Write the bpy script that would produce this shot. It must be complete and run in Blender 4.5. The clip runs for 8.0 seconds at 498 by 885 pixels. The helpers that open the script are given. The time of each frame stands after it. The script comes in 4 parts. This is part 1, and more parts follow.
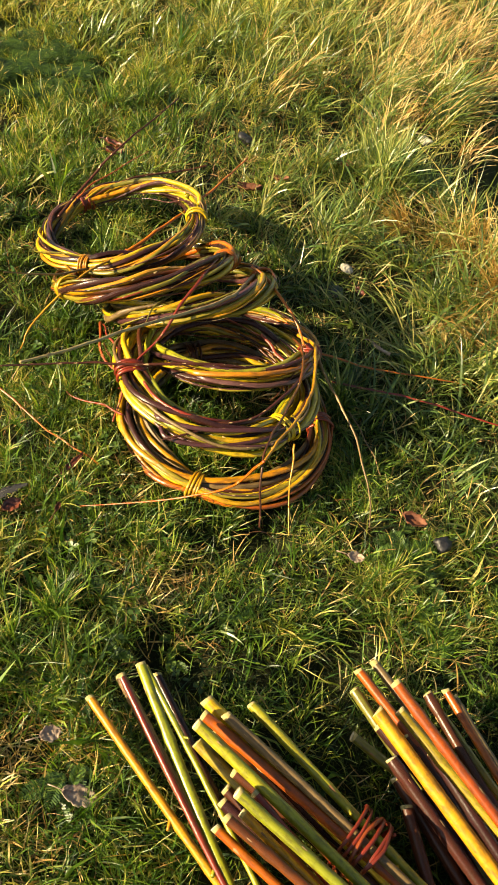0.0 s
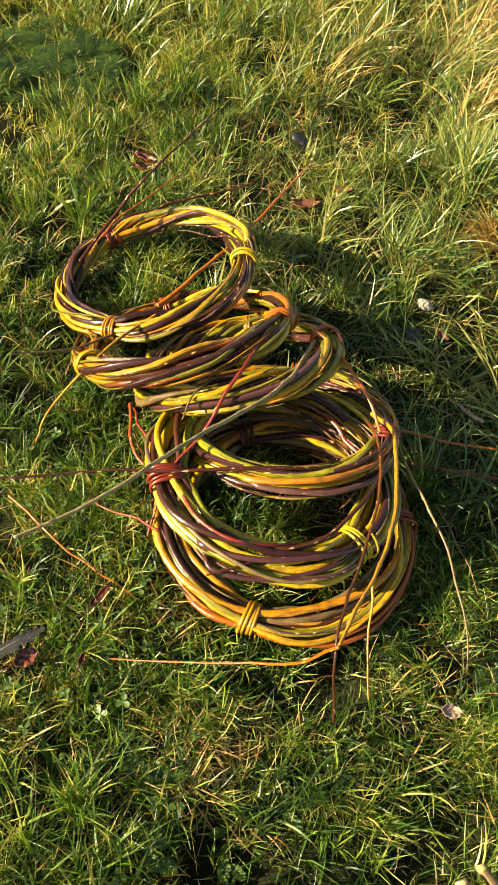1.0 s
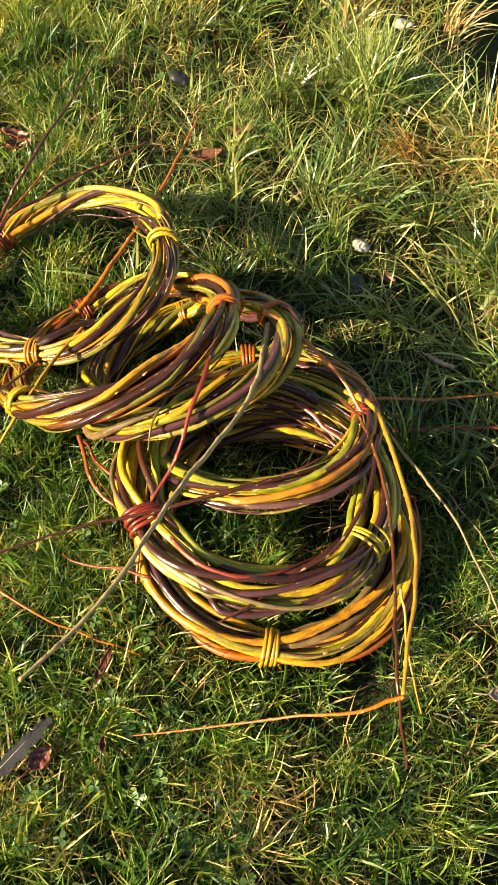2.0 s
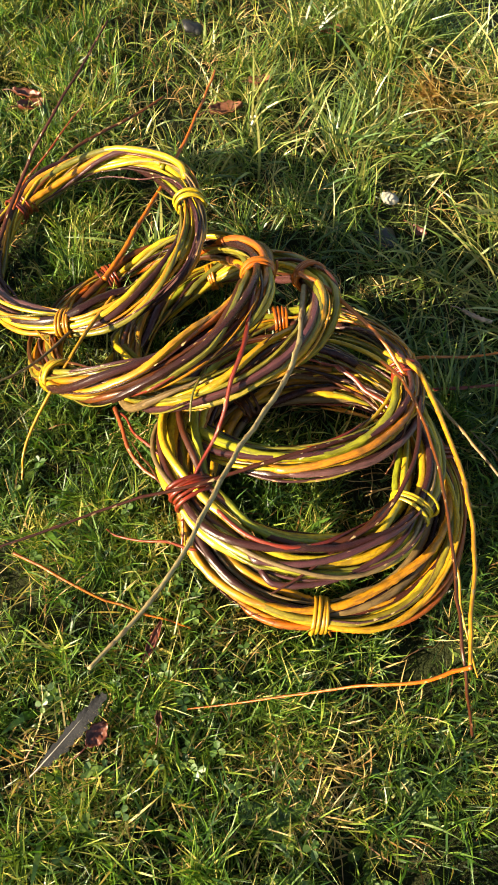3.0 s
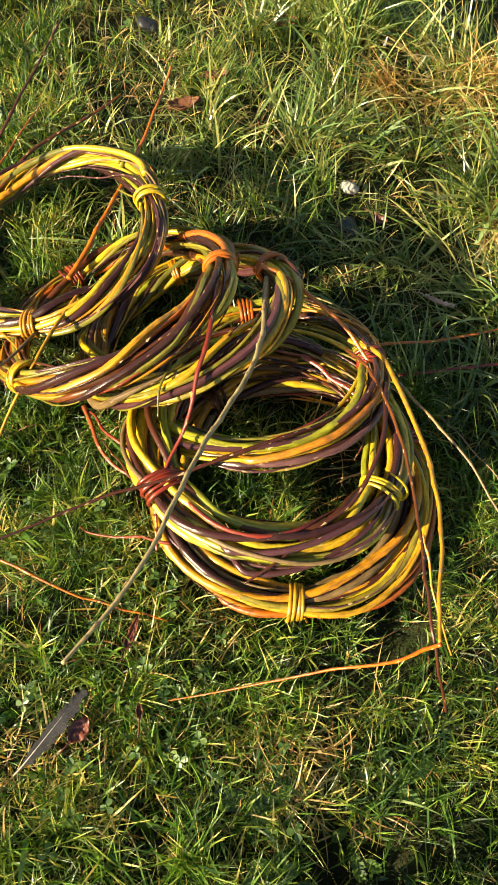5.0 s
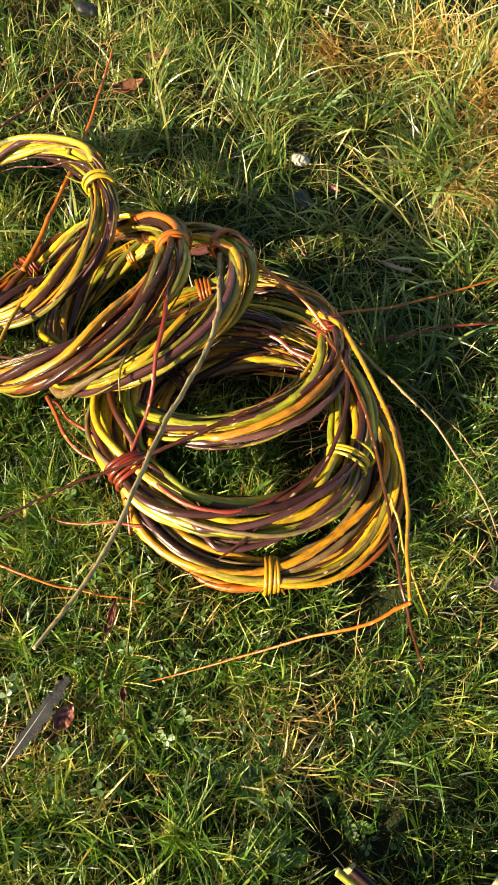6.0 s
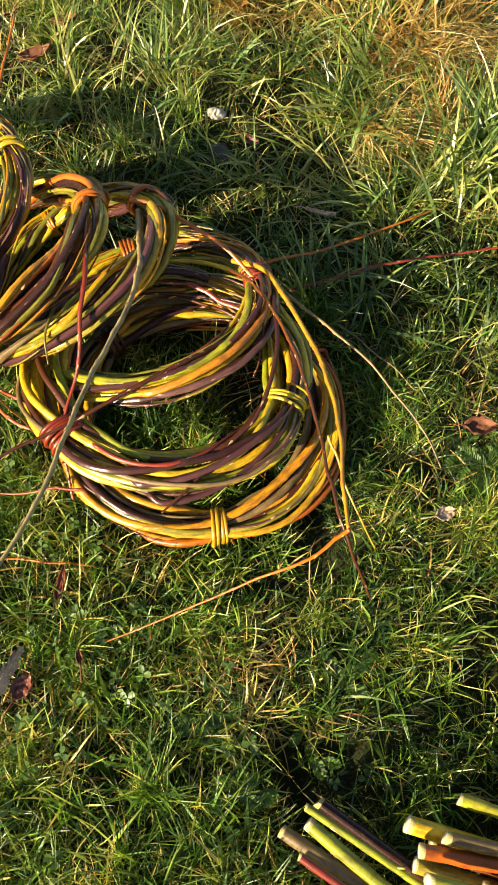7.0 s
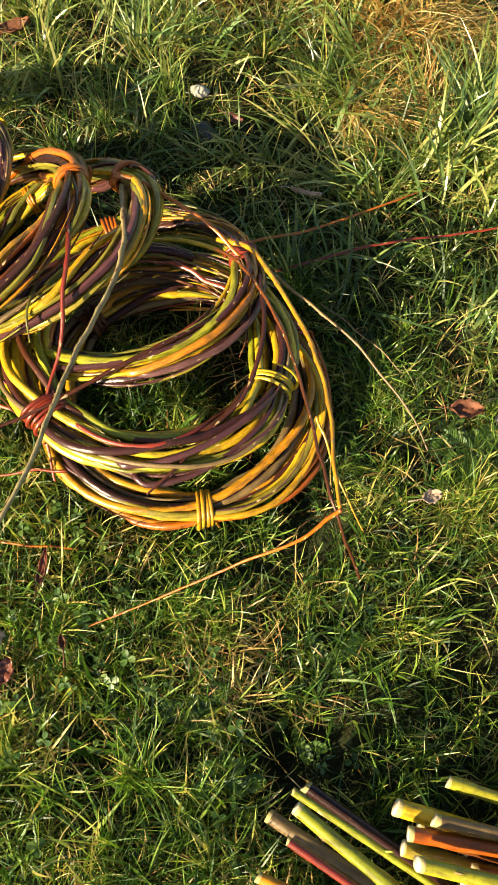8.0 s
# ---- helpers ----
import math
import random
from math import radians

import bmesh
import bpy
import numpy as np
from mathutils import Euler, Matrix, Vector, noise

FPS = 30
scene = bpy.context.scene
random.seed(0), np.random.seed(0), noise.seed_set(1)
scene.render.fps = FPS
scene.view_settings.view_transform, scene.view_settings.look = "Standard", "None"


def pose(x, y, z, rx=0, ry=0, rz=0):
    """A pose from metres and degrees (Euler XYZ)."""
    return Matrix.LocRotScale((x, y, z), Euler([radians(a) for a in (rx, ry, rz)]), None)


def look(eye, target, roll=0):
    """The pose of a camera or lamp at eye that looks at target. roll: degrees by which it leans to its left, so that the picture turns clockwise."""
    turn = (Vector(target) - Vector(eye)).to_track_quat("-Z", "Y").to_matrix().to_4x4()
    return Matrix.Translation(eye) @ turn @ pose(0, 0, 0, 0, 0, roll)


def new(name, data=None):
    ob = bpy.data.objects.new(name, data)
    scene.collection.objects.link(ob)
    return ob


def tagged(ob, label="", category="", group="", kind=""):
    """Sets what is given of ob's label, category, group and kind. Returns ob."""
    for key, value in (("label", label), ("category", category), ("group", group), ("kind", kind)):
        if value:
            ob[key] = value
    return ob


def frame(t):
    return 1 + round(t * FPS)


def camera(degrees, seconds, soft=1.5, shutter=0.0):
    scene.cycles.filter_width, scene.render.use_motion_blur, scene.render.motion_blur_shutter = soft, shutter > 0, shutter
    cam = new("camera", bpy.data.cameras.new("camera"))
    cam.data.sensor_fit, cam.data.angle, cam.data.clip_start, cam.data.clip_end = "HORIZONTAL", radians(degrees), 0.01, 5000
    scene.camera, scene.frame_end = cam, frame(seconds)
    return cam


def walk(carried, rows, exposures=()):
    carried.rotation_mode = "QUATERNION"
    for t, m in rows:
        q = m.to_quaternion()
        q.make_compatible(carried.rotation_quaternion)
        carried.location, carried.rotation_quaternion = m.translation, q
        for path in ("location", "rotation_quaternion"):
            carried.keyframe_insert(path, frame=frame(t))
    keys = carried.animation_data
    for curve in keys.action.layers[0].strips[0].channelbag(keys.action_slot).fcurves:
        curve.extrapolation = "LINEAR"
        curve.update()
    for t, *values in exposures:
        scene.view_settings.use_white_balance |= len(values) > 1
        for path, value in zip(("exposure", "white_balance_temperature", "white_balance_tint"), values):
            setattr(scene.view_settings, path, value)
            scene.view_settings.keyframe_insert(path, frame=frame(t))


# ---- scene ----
cam = camera(32.9, 8.0, soft=1.7)
PATH = [
    (0, (0.257, 0.274, 1.195), (0.071, 1.574, -0.314), 16.2),
    (0.5, (0.174, 0.41, 1.185), (-0.07, 1.687, -0.335), 14.4),
    (1, (0.125, 0.633, 1.128), (-0.134, 1.795, -0.479), 11.5),
    (1.2, (0.114, 0.692, 1.115), (-0.106, 1.795, -0.539), 10.9),
    (2.3, (-0.049, 0.809, 1.075), (-0.001, 1.833, -0.642), 10.4),
    (2.5, (-0.055, 0.818, 1.068), (-0.015, 1.805, -0.671), 10.1),
    (3, (-0.068, 0.816, 1.076), (-0.048, 1.766, -0.684), 8.7),
    (3.5, (-0.067, 0.807, 1.088), (-0.038, 1.762, -0.669), 8.4),
    (4, (-0.062, 0.805, 1.087), (-0.016, 1.759, -0.67), 9.0),
    (4.5, (-0.055, 0.809, 1.085), (0.001, 1.759, -0.673), 9.0),
    (6, (-0.025, 0.798, 1.083), (0.076, 1.711, -0.694), 6.5),
    (6.5, (0.005, 0.765, 1.062), (0.133, 1.652, -0.725), 4.5),
    (7, (0.014, 0.761, 1.061), (0.189, 1.632, -0.731), 5.6),
    (7.5, (-0.007, 0.772, 1.071), (0.183, 1.643, -0.719), 7.8),
    (8, (-0.002, 0.76, 1.04), (0.235, 1.603, -0.758), 9.7),
]
walk(cam, [(t, look(eye, target, roll)) for t, eye, target, roll in PATH], exposures=[(0.0, 1.35, 7750, 9), (1.0, 1.5, 7350, 9), (2.5, 1.61, 6950, 9), (8.0, 1.51, 6950, 9)])

# ---- light: low autumn sun from the side, clear sky ----
TO_SUN = Vector((-0.76, -0.52, 0.39)).normalized()
sun_data = bpy.data.lights.new("sun", "SUN")
sun_data.energy, sun_data.angle, sun_data.color = 5.8, radians(0.55), (1.0, 0.86, 0.62)
sun = new("sun", sun_data)
sun.matrix_world = look((TO_SUN * 20), (0, 0, 0))
world = bpy.data.worlds.new("sky")
scene.world = world
world.use_nodes = True
sky = world.node_tree.nodes.new("ShaderNodeTexSky")
sky.sky_type, sky.sun_disc = "NISHITA", False
sky.sun_elevation = math.asin(TO_SUN.z)
sky.sun_rotation = math.atan2(TO_SUN.x, TO_SUN.y)
world.node_tree.links.new(sky.outputs[0], world.node_tree.nodes["Background"].inputs[0])
world.node_tree.nodes["Background"].inputs[1].default_value = 0.072


# ---- materials ----
class Nodes:
    """A small helper to wire up one node material."""

    def __init__(self, name):
        self.m = bpy.data.materials.new(name)
        self.m.use_nodes = True
        self.t = self.m.node_tree
        self.bsdf = self.t.nodes["Principled BSDF"]
        self.out = self.t.nodes["Material Output"]

    def add(self, kind, **inputs):
        n = self.t.nodes.new(kind)
        for k, v in inputs.items():
            self.put(n.inputs[k.replace("_", " ")], v)
        return n

    def put(self, socket, v):
        if isinstance(v, bpy.types.NodeSocket):
            self.t.links.new(v, socket)
        else:
            socket.default_value = v

    def ramp(self, fac, stops, mode="LINEAR"):
        n = self.t.nodes.new("ShaderNodeValToRGB")
        n.color_ramp.interpolation = mode
        el = n.color_ramp.elements
        while len(el) < len(stops):
            el.new(0.5)
        for e, (p, c) in zip(el, stops):
            e.position, e.color = p, (*c, 1)
        self.put(n.inputs[0], fac)
        return n.outputs[0]

    def mix(self, fac, a, b, mode="MIX"):
        n = self.t.nodes.new("ShaderNodeMix")
        n.data_type, n.blend_type = "RGBA", mode
        self.put(n.inputs[0], fac)
        self.put(n.inputs[6], a if isinstance(a, bpy.types.NodeSocket) else (*a, 1))
        self.put(n.inputs[7], b if isinstance(b, bpy.types.NodeSocket) else (*b, 1))
        return n.outputs[2]

    def math(self, op, a, b=0.0):
        n = self.t.nodes.new("ShaderNodeMath")
        n.operation = op
        self.put(n.inputs[0], a)
        self.put(n.inputs[1], b)
        return n.outputs[0]

    def noise(self, scale, vector, detail=3.0, rough=0.55):
        n = self.add("ShaderNodeTexNoise", Scale=scale, Detail=detail, Roughness=rough, Vector=vector)
        return n.outputs[0]

    def bump(self, height, strength, distance=0.001):
        n = self.add("ShaderNodeBump", Strength=strength, Distance=distance, Height=height)
        self.put(self.bsdf.inputs["Normal"], n.outputs[0])


def bark(name, base, other, blush, rough=0.27, gloss=0.5):
    """Willow bark: smooth waxy skin, streaked along the rod, paler lenticels, blotches of a second and third colour."""
    k = Nodes(name)
    uv = k.add("ShaderNodeUVMap").outputs[0]
    rnd = k.add("ShaderNodeObjectInfo").outputs["Random"]
    shift = k.add("ShaderNodeCombineXYZ", X=0.0, Y=k.math("MULTIPLY", rnd, 37.0), Z=rnd).outputs[0]
    at = k.add("ShaderNodeVectorMath", )
    at.operation = "ADD"
    k.put(at.inputs[0], uv), k.put(at.inputs[1], shift)
    p = at.outputs[0]
    stretch = k.add("ShaderNodeMapping", Vector=p, Scale=(0.55, 0.16, 1.0)).outputs[0]
    streak = k.noise(14.0, stretch, 4.0, 0.65)
    blotch = k.noise(0.9, k.add("ShaderNodeMapping", Vector=p, Scale=(1.0, 0.12, 1.0)).outputs[0], 3.0)
    grain = k.noise(60.0, k.add("ShaderNodeMapping", Vector=p, Scale=(1.0, 0.25, 1.0)).outputs[0], 3.0)
    col = k.mix(k.ramp(blotch, [(0.4, (0, 0, 0)), (0.62, (1, 1, 1))]), base, other)
    col = k.mix(k.math("MULTIPLY", k.ramp(k.noise(0.55, k.add("ShaderNodeMapping", Vector=p, Scale=(0.6, 0.1, 1.0), Location=(5, 3, 1)).outputs[0], 2.0),
                [(0.52, (0, 0, 0)), (0.72, (1, 1, 1))]), 0.8), col, blush)
    dark = k.mix(0.65, col, (0.03, 0.016, 0.008), "MIX")
    col = k.mix(k.ramp(streak, [(0.36, (0.85, 0.85, 0.85)), (0.54, (0, 0, 0))]), col, dark)
    fleck = k.noise(26.0, k.add("ShaderNodeMapping", Vector=p, Scale=(0.5, 0.5, 1.0), Location=(2, 7, 0)).outputs[0], 2.0, 0.6)
    col = k.mix(k.ramp(fleck, [(0.62, (0, 0, 0)), (0.72, (0.6, 0.6, 0.6))]), col, dark)
    scuff = k.noise(5.0, k.add("ShaderNodeMapping", Vector=p, Scale=(0.45, 0.35, 1.0)).outputs[0], 5.0, 0.7)
    col = k.mix(k.ramp(scuff, [(0.54, (0, 0, 0)), (0.68, (0.7, 0.7, 0.7))]), col, dark)
    col = k.mix(k.ramp(scuff, [(0.28, (0.5, 0.5, 0.5)), (0.36, (0, 0, 0))]), col, k.mix(0.3, col, (0.28, 0.2, 0.1)))
    lent = k.add("ShaderNodeTexVoronoi", Vector=k.add("ShaderNodeMapping", Vector=p, Scale=(9.0, 2.4, 1.0)).outputs[0], Scale=1.6).outputs[0]
    col = k.mix(k.ramp(lent, [(0.0, (0.7, 0.7, 0.7)), (0.08, (0, 0, 0))]), col, k.mix(0.3, col, (0.4, 0.3, 0.14)))
    scar = k.add("ShaderNodeTexVoronoi", Vector=k.add("ShaderNodeMapping", Vector=p, Scale=(0.35, 1.7, 1.0)).outputs[0], Scale=1.0)
    scar.feature = "DISTANCE_TO_EDGE"
    col = k.mix(k.ramp(scar.outputs[0], [(0.0, (0.4, 0.4, 0.4)), (0.03, (0, 0, 0))]), col, dark)
    k.put(k.bsdf.inputs["Base Color"], col)
    k.put(k.bsdf.inputs["Roughness"], k.ramp(grain, [(0.3, (rough,) * 3), (0.75, (rough + 0.14,) * 3)]))
    k.bsdf.inputs["Specular IOR Level"].default_value = gloss
    k.bump(k.math("ADD", k.math("MULTIPLY", streak, 0.7), k.math("MULTIPLY", grain, 0.4)), 0.35, 0.0012)
    return k.m


BARK = {
    "yellow": bark("bark_yellow", (0.58, 0.375, 0.012), (0.4, 0.3, 0.015), (0.5, 0.2, 0.008)),
    "amber": bark("bark_amber", (0.5, 0.2, 0.007), (0.45, 0.24, 0.012), (0.4, 0.1, 0.006)),
    "orange": bark("bark_orange", (0.4, 0.08, 0.004), (0.44, 0.13, 0.005), (0.22, 0.028, 0.005)),
    "olive": bark("bark_olive", (0.19, 0.165, 0.016), (0.11, 0.11, 0.014), (0.3, 0.22, 0.018)),
    "green": bark("bark_green", (0.215, 0.235, 0.012), (0.29, 0.265, 0.015), (0.13, 0.15, 0.012)),
    "tan": bark("bark_tan", (0.2, 0.128, 0.045), (0.135, 0.086, 0.032), (0.24, 0.132, 0.03), 0.42),
    "purple": bark("bark_purple", (0.02, 0.0065, 0.0065), (0.042, 0.013, 0.013), (0.08, 0.02, 0.01), 0.22, 0.3),
    "mauve": bark("bark_mauve", (0.085, 0.03, 0.033), (0.045, 0.014, 0.017), (0.17, 0.085, 0.072), 0.24, 0.4),
    "red": bark("bark_red", (0.24, 0.026, 0.008), (0.13, 0.014, 0.008), (0.3, 0.065, 0.011)),
    "brown": bark("bark_brown", (0.085, 0.022, 0.006), (0.045, 0.013, 0.006), (0.18, 0.05, 0.007), 0.25, 0.35),
    "rust": bark("bark_rust", (0.3, 0.05, 0.002), (0.36, 0.09, 0.003), (0.16, 0.02, 0.003)),
    "grey": bark("bark_grey", (0.4, 0.31, 0.13), (0.26, 0.18, 0.075), (0.5, 0.38, 0.18), 0.5),
}


BUD = bark("bud_scales", (0.4, 0.27, 0.11), (0.27, 0.12, 0.04), (0.48, 0.36, 0.18), 0.5)


def wood_end():
    """A fresh cut across a willow rod: pale wood, rings and a small pith."""
    k = Nodes("cut_wood")
    uv = k.add("ShaderNodeUVMap").outputs[0]
    d = k.add("ShaderNodeVectorMath")
    d.operation = "LENGTH"
    k.put(d.inputs[0], uv)
    n = k.noise(8.0, uv, 4.0)
    r = k.math("ADD", d.outputs["Value"], k.math("MULTIPLY", k.math("SUBTRACT", n, 0.5), 0.25))
    col = k.ramp(r, [(0.0, (0.3, 0.2, 0.1)), (0.12, (0.62, 0.5, 0.33)), (0.6, (0.7, 0.58, 0.4)), (0.86, (0.6, 0.5, 0.3)), (1.0, (0.3, 0.24, 0.08))])
    k.put(k.bsdf.inputs["Base Color"], col)
    k.bsdf.inputs["Roughness"].default_value = 0.75
    k.bump(n, 0.5)
    return k.m


CUT = wood_end()


def blade_mat(name, stops, patch, patch_amount, rough=0.43, see=0.35):
    """Leaf blades: colour from blade to blade, patches over the lawn, light that shines through, a waxy sheen."""
    k = Nodes(name)
    rnd = k.add("ShaderNodeNewGeometry").outputs["Random Per Island"]
    pos = k.add("ShaderNodeTexCoord").outputs["Object"]
    big = k.noise(3.2, pos, 3.0)
    small = k.noise(38.0, pos, 2.0)
    mid = k.noise(11.0, pos, 2.0)
    fac = k.math("ADD", rnd, k.math("MULTIPLY", k.math("SUBTRACT", big, 0.5), 1.05))
    fac = k.math("ADD", fac, k.math("MULTIPLY", k.math("SUBTRACT", mid, 0.5), 1.1))
    col = k.ramp(fac, stops)
    col = k.mix(k.math("MULTIPLY", k.ramp(small, [(0.5, (0, 0, 0)), (0.75, (1, 1, 1))]), patch_amount), col, patch)
    k.put(k.bsdf.inputs["Base Color"], col)
    k.bsdf.inputs["Roughness"].default_value = rough
    k.bsdf.inputs["Specular IOR Level"].default_value = 0.58
    lit = k.mix(1.0, col, (1.25, 1.3, 0.6), "MULTIPLY")
    tr = k.add("ShaderNodeBsdfTranslucent", Color=lit)
    mx = k.add("ShaderNodeMixShader", Fac=see)
    k.t.links.new(k.bsdf.outputs[0], mx.inputs[1])
    k.t.links.new(tr.outputs[0], mx.inputs[2])
    k.t.links.new(mx.outputs[0], k.out.inputs[0])
    return k.m


GRASS = blade_mat("grass_blades", [(0.0, (0.013, 0.042, 0.007)), (0.4, (0.046, 0.12, 0.012)), (0.66, (0.125, 0.235, 0.024)),
                                   (0.86, (0.26, 0.335, 0.048)), (1.0, (0.48, 0.39, 0.11))], (0.24, 0.25, 0.034), 0.45)
LONG = blade_mat("long_grass_blades", [(0.0, (0.035, 0.07, 0.014)), (0.4, (0.1, 0.16, 0.03)), (0.72, (0.22, 0.27, 0.055)),
                                       (0.95, (0.38, 0.35, 0.11))], (0.16, 0.2, 0.05), 0.3, 0.33)
BROAD = blade_mat("broad_grass_blades", [(0.0, (0.03, 0.07, 0.02)), (0.5, (0.1, 0.18, 0.045)), (0.8, (0.22, 0.29, 0.08)), (1.0, (0.34, 0.35, 0.13))], (0.12, 0.17, 0.06), 0.3, 0.42, 0.35)
MEADOW = blade_mat("meadow_blades", [(0.0, (0.05, 0.09, 0.012)), (0.35, (0.15, 0.19, 0.02)), (0.62, (0.32, 0.32, 0.035)), (0.85, (0.5, 0.43, 0.07)), (1.0, (0.64, 0.5, 0.16))], (0.36, 0.3, 0.05), 0.5)
WEED = blade_mat("dark_weed_leaves", [(0.0, (0.014, 0.045, 0.008)), (0.5, (0.045, 0.105, 0.013)), (1.0, (0.11, 0.18, 0.02))], (0.04, 0.08, 0.02), 0.4, 0.5)
STRAW = blade_mat("dry_grass_blades", [(0.0, (0.3, 0.15, 0.04)), (0.35, (0.48, 0.31, 0.095)), (0.7, (0.62, 0.46, 0.18)),
                                       (1.0, (0.68, 0.55, 0.29))], (0.46, 0.29, 0.09), 0.4, 0.5, 0.32)
# moss green lowered towards black, so shade low in the sward is partly colour
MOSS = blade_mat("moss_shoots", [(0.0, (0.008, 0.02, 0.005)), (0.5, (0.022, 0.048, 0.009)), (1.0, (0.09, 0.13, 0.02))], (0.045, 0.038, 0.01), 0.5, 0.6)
LEAFY = blade_mat("clover_leaves", [(0.0, (0.035, 0.08, 0.016)), (0.5, (0.075, 0.15, 0.026)), (1.0, (0.18, 0.25, 0.045))], (0.09, 0.15, 0.06), 0.4, 0.42)


def soil_mat():
    k = Nodes("soil")
    pos = k.add("ShaderNodeTexCoord").outputs["Object"]
    n = k.noise(9.0, pos, 6.0, 0.65)
    f = k.noise(140.0, pos, 4.0, 0.7)
    # soil kept near black: shade between the blades is put into its colour
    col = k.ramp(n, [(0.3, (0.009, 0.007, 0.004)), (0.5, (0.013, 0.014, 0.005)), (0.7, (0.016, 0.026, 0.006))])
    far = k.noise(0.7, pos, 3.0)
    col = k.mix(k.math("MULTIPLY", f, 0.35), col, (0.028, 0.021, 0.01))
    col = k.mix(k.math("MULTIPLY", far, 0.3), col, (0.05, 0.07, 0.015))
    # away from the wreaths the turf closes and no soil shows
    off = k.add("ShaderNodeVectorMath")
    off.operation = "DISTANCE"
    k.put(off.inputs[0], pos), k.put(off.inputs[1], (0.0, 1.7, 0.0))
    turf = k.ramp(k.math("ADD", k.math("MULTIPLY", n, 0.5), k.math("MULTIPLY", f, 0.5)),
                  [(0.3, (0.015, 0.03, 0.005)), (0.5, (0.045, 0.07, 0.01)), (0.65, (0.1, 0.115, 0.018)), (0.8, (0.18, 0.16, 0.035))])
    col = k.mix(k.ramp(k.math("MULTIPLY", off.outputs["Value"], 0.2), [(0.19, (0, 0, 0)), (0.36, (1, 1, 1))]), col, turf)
    k.put(k.bsdf.inputs["Base Color"], col)
    k.bsdf.inputs["Roughness"].default_value = 0.9
    k.bsdf.inputs["Specular IOR Level"].default_value = 0.15
    k.bump(k.math("ADD", n, f), 0.9, 0.01)
    return k.m


SOIL = soil_mat()


def leaf_mat(name, a, b, c, rough=0.55):
    k = Nodes(name)
    pos = k.add("ShaderNodeTexCoord").outputs["Object"]
    n = k.noise(45.0, pos, 5.0, 0.65)
    f = k.noise(300.0, pos, 3.0)
    col = k.ramp(n, [(0.3, a), (0.52, b), (0.75, c)])
    k.put(k.bsdf.inputs["Base Color"], k.mix(k.math("MULTIPLY", f, 0.35), col, a))
    k.bsdf.inputs["Roughness"].default_value = rough
    k.bump(k.math("ADD", n, k.math("MULTIPLY", f, 0.5)), 0.6, 0.002)
    return k.m


RUST = leaf_mat("dead_leaf_rust", (0.05, 0.014, 0.006), (0.12, 0.036, 0.011), (0.2, 0.07, 0.022), 0.75)
DARKLEAF = leaf_mat("dead_leaf_dark", (0.05, 0.015, 0.01), (0.12, 0.03, 0.014), (0.22, 0.06, 0.02), 0.4)
PALELEAF = leaf_mat("dead_leaf_pale", (0.19, 0.13, 0.09), (0.36, 0.26, 0.18), (0.5, 0.39, 0.29))
CHALK = leaf_mat("chalk_stone", (0.22, 0.2, 0.15), (0.4, 0.37, 0.3), (0.55, 0.52, 0.44), 0.85)
FLINT = leaf_mat("dark_stone", (0.01, 0.0095, 0.01), (0.018, 0.0175, 0.019), (0.034, 0.033, 0.034), 0.5)
VANE = leaf_mat("feather_vane", (0.012, 0.0115, 0.012), (0.022, 0.021, 0.023), (0.04, 0.037, 0.037), 0.9)
QUILL = leaf_mat("feather_shaft", (0.2, 0.18, 0.15), (0.3, 0.27, 0.22), (0.4, 0.37, 0.3), 0.4)


# ---- building helpers ----
def mesh_from(name, verts, faces, uvs, material, smooth=True, bud=None):
    me = bpy.data.meshes.new(name)
    me.from_pydata([tuple(v) for v in verts], [], faces)
    if uvs is not None:
        lay = me.uv_layers.new(name="UVMap")
        idx = np.empty(len(me.loops), dtype=np.int64)
        me.loops.foreach_get("vertex_index", idx)
        lay.data.foreach_set("uv", np.asarray(uvs, dtype=np.float32)[idx].ravel())
    if smooth:
        me.polygons.foreach_set("use_smooth", np.ones(len(me.polygons), dtype=bool))
    me.materials.append(material)
    if bud is not None:
        me.materials.append(BUD)
        me.polygons.foreach_set("material_index", (np.arange(len(me.polygons)) >= bud).astype(np.int32))
    return me


def under(name, me, parent, label=""):
    """One mesh as a part under a thing or under another part."""
    ob = new(name, me)
    ob.parent = parent
    if label:
        ob["label"] = label
    return ob


def thing(name, at, label, category, group=""):
    e = new(name)
    e.location = at
    e.empty_display_size = 0.05
    return tagged(e, label, category, group)


def smooth_line(points, n):
    """A Catmull-Rom curve through a few places."""
    p = np.array(points, dtype=float)
    if len(p) == 2:
        return p[0] + np.linspace(0, 1, n)[:, None] * (p[1] - p[0])
    p = np.vstack([2 * p[0] - p[1], p, 2 * p[-1] - p[-2]])
    out = []
    for s in np.linspace(0, len(p) - 3 - 1e-6, n):
        i = int(s)
        u = s - i
        a, b, c, d = p[i:i + 4]
        out.append(0.5 * (2 * b + (c - a) * u + (2 * a - 5 * b + 4 * c - d) * u * u + (3 * b - a - 3 * c + d) * u ** 3))
    return np.array(out)


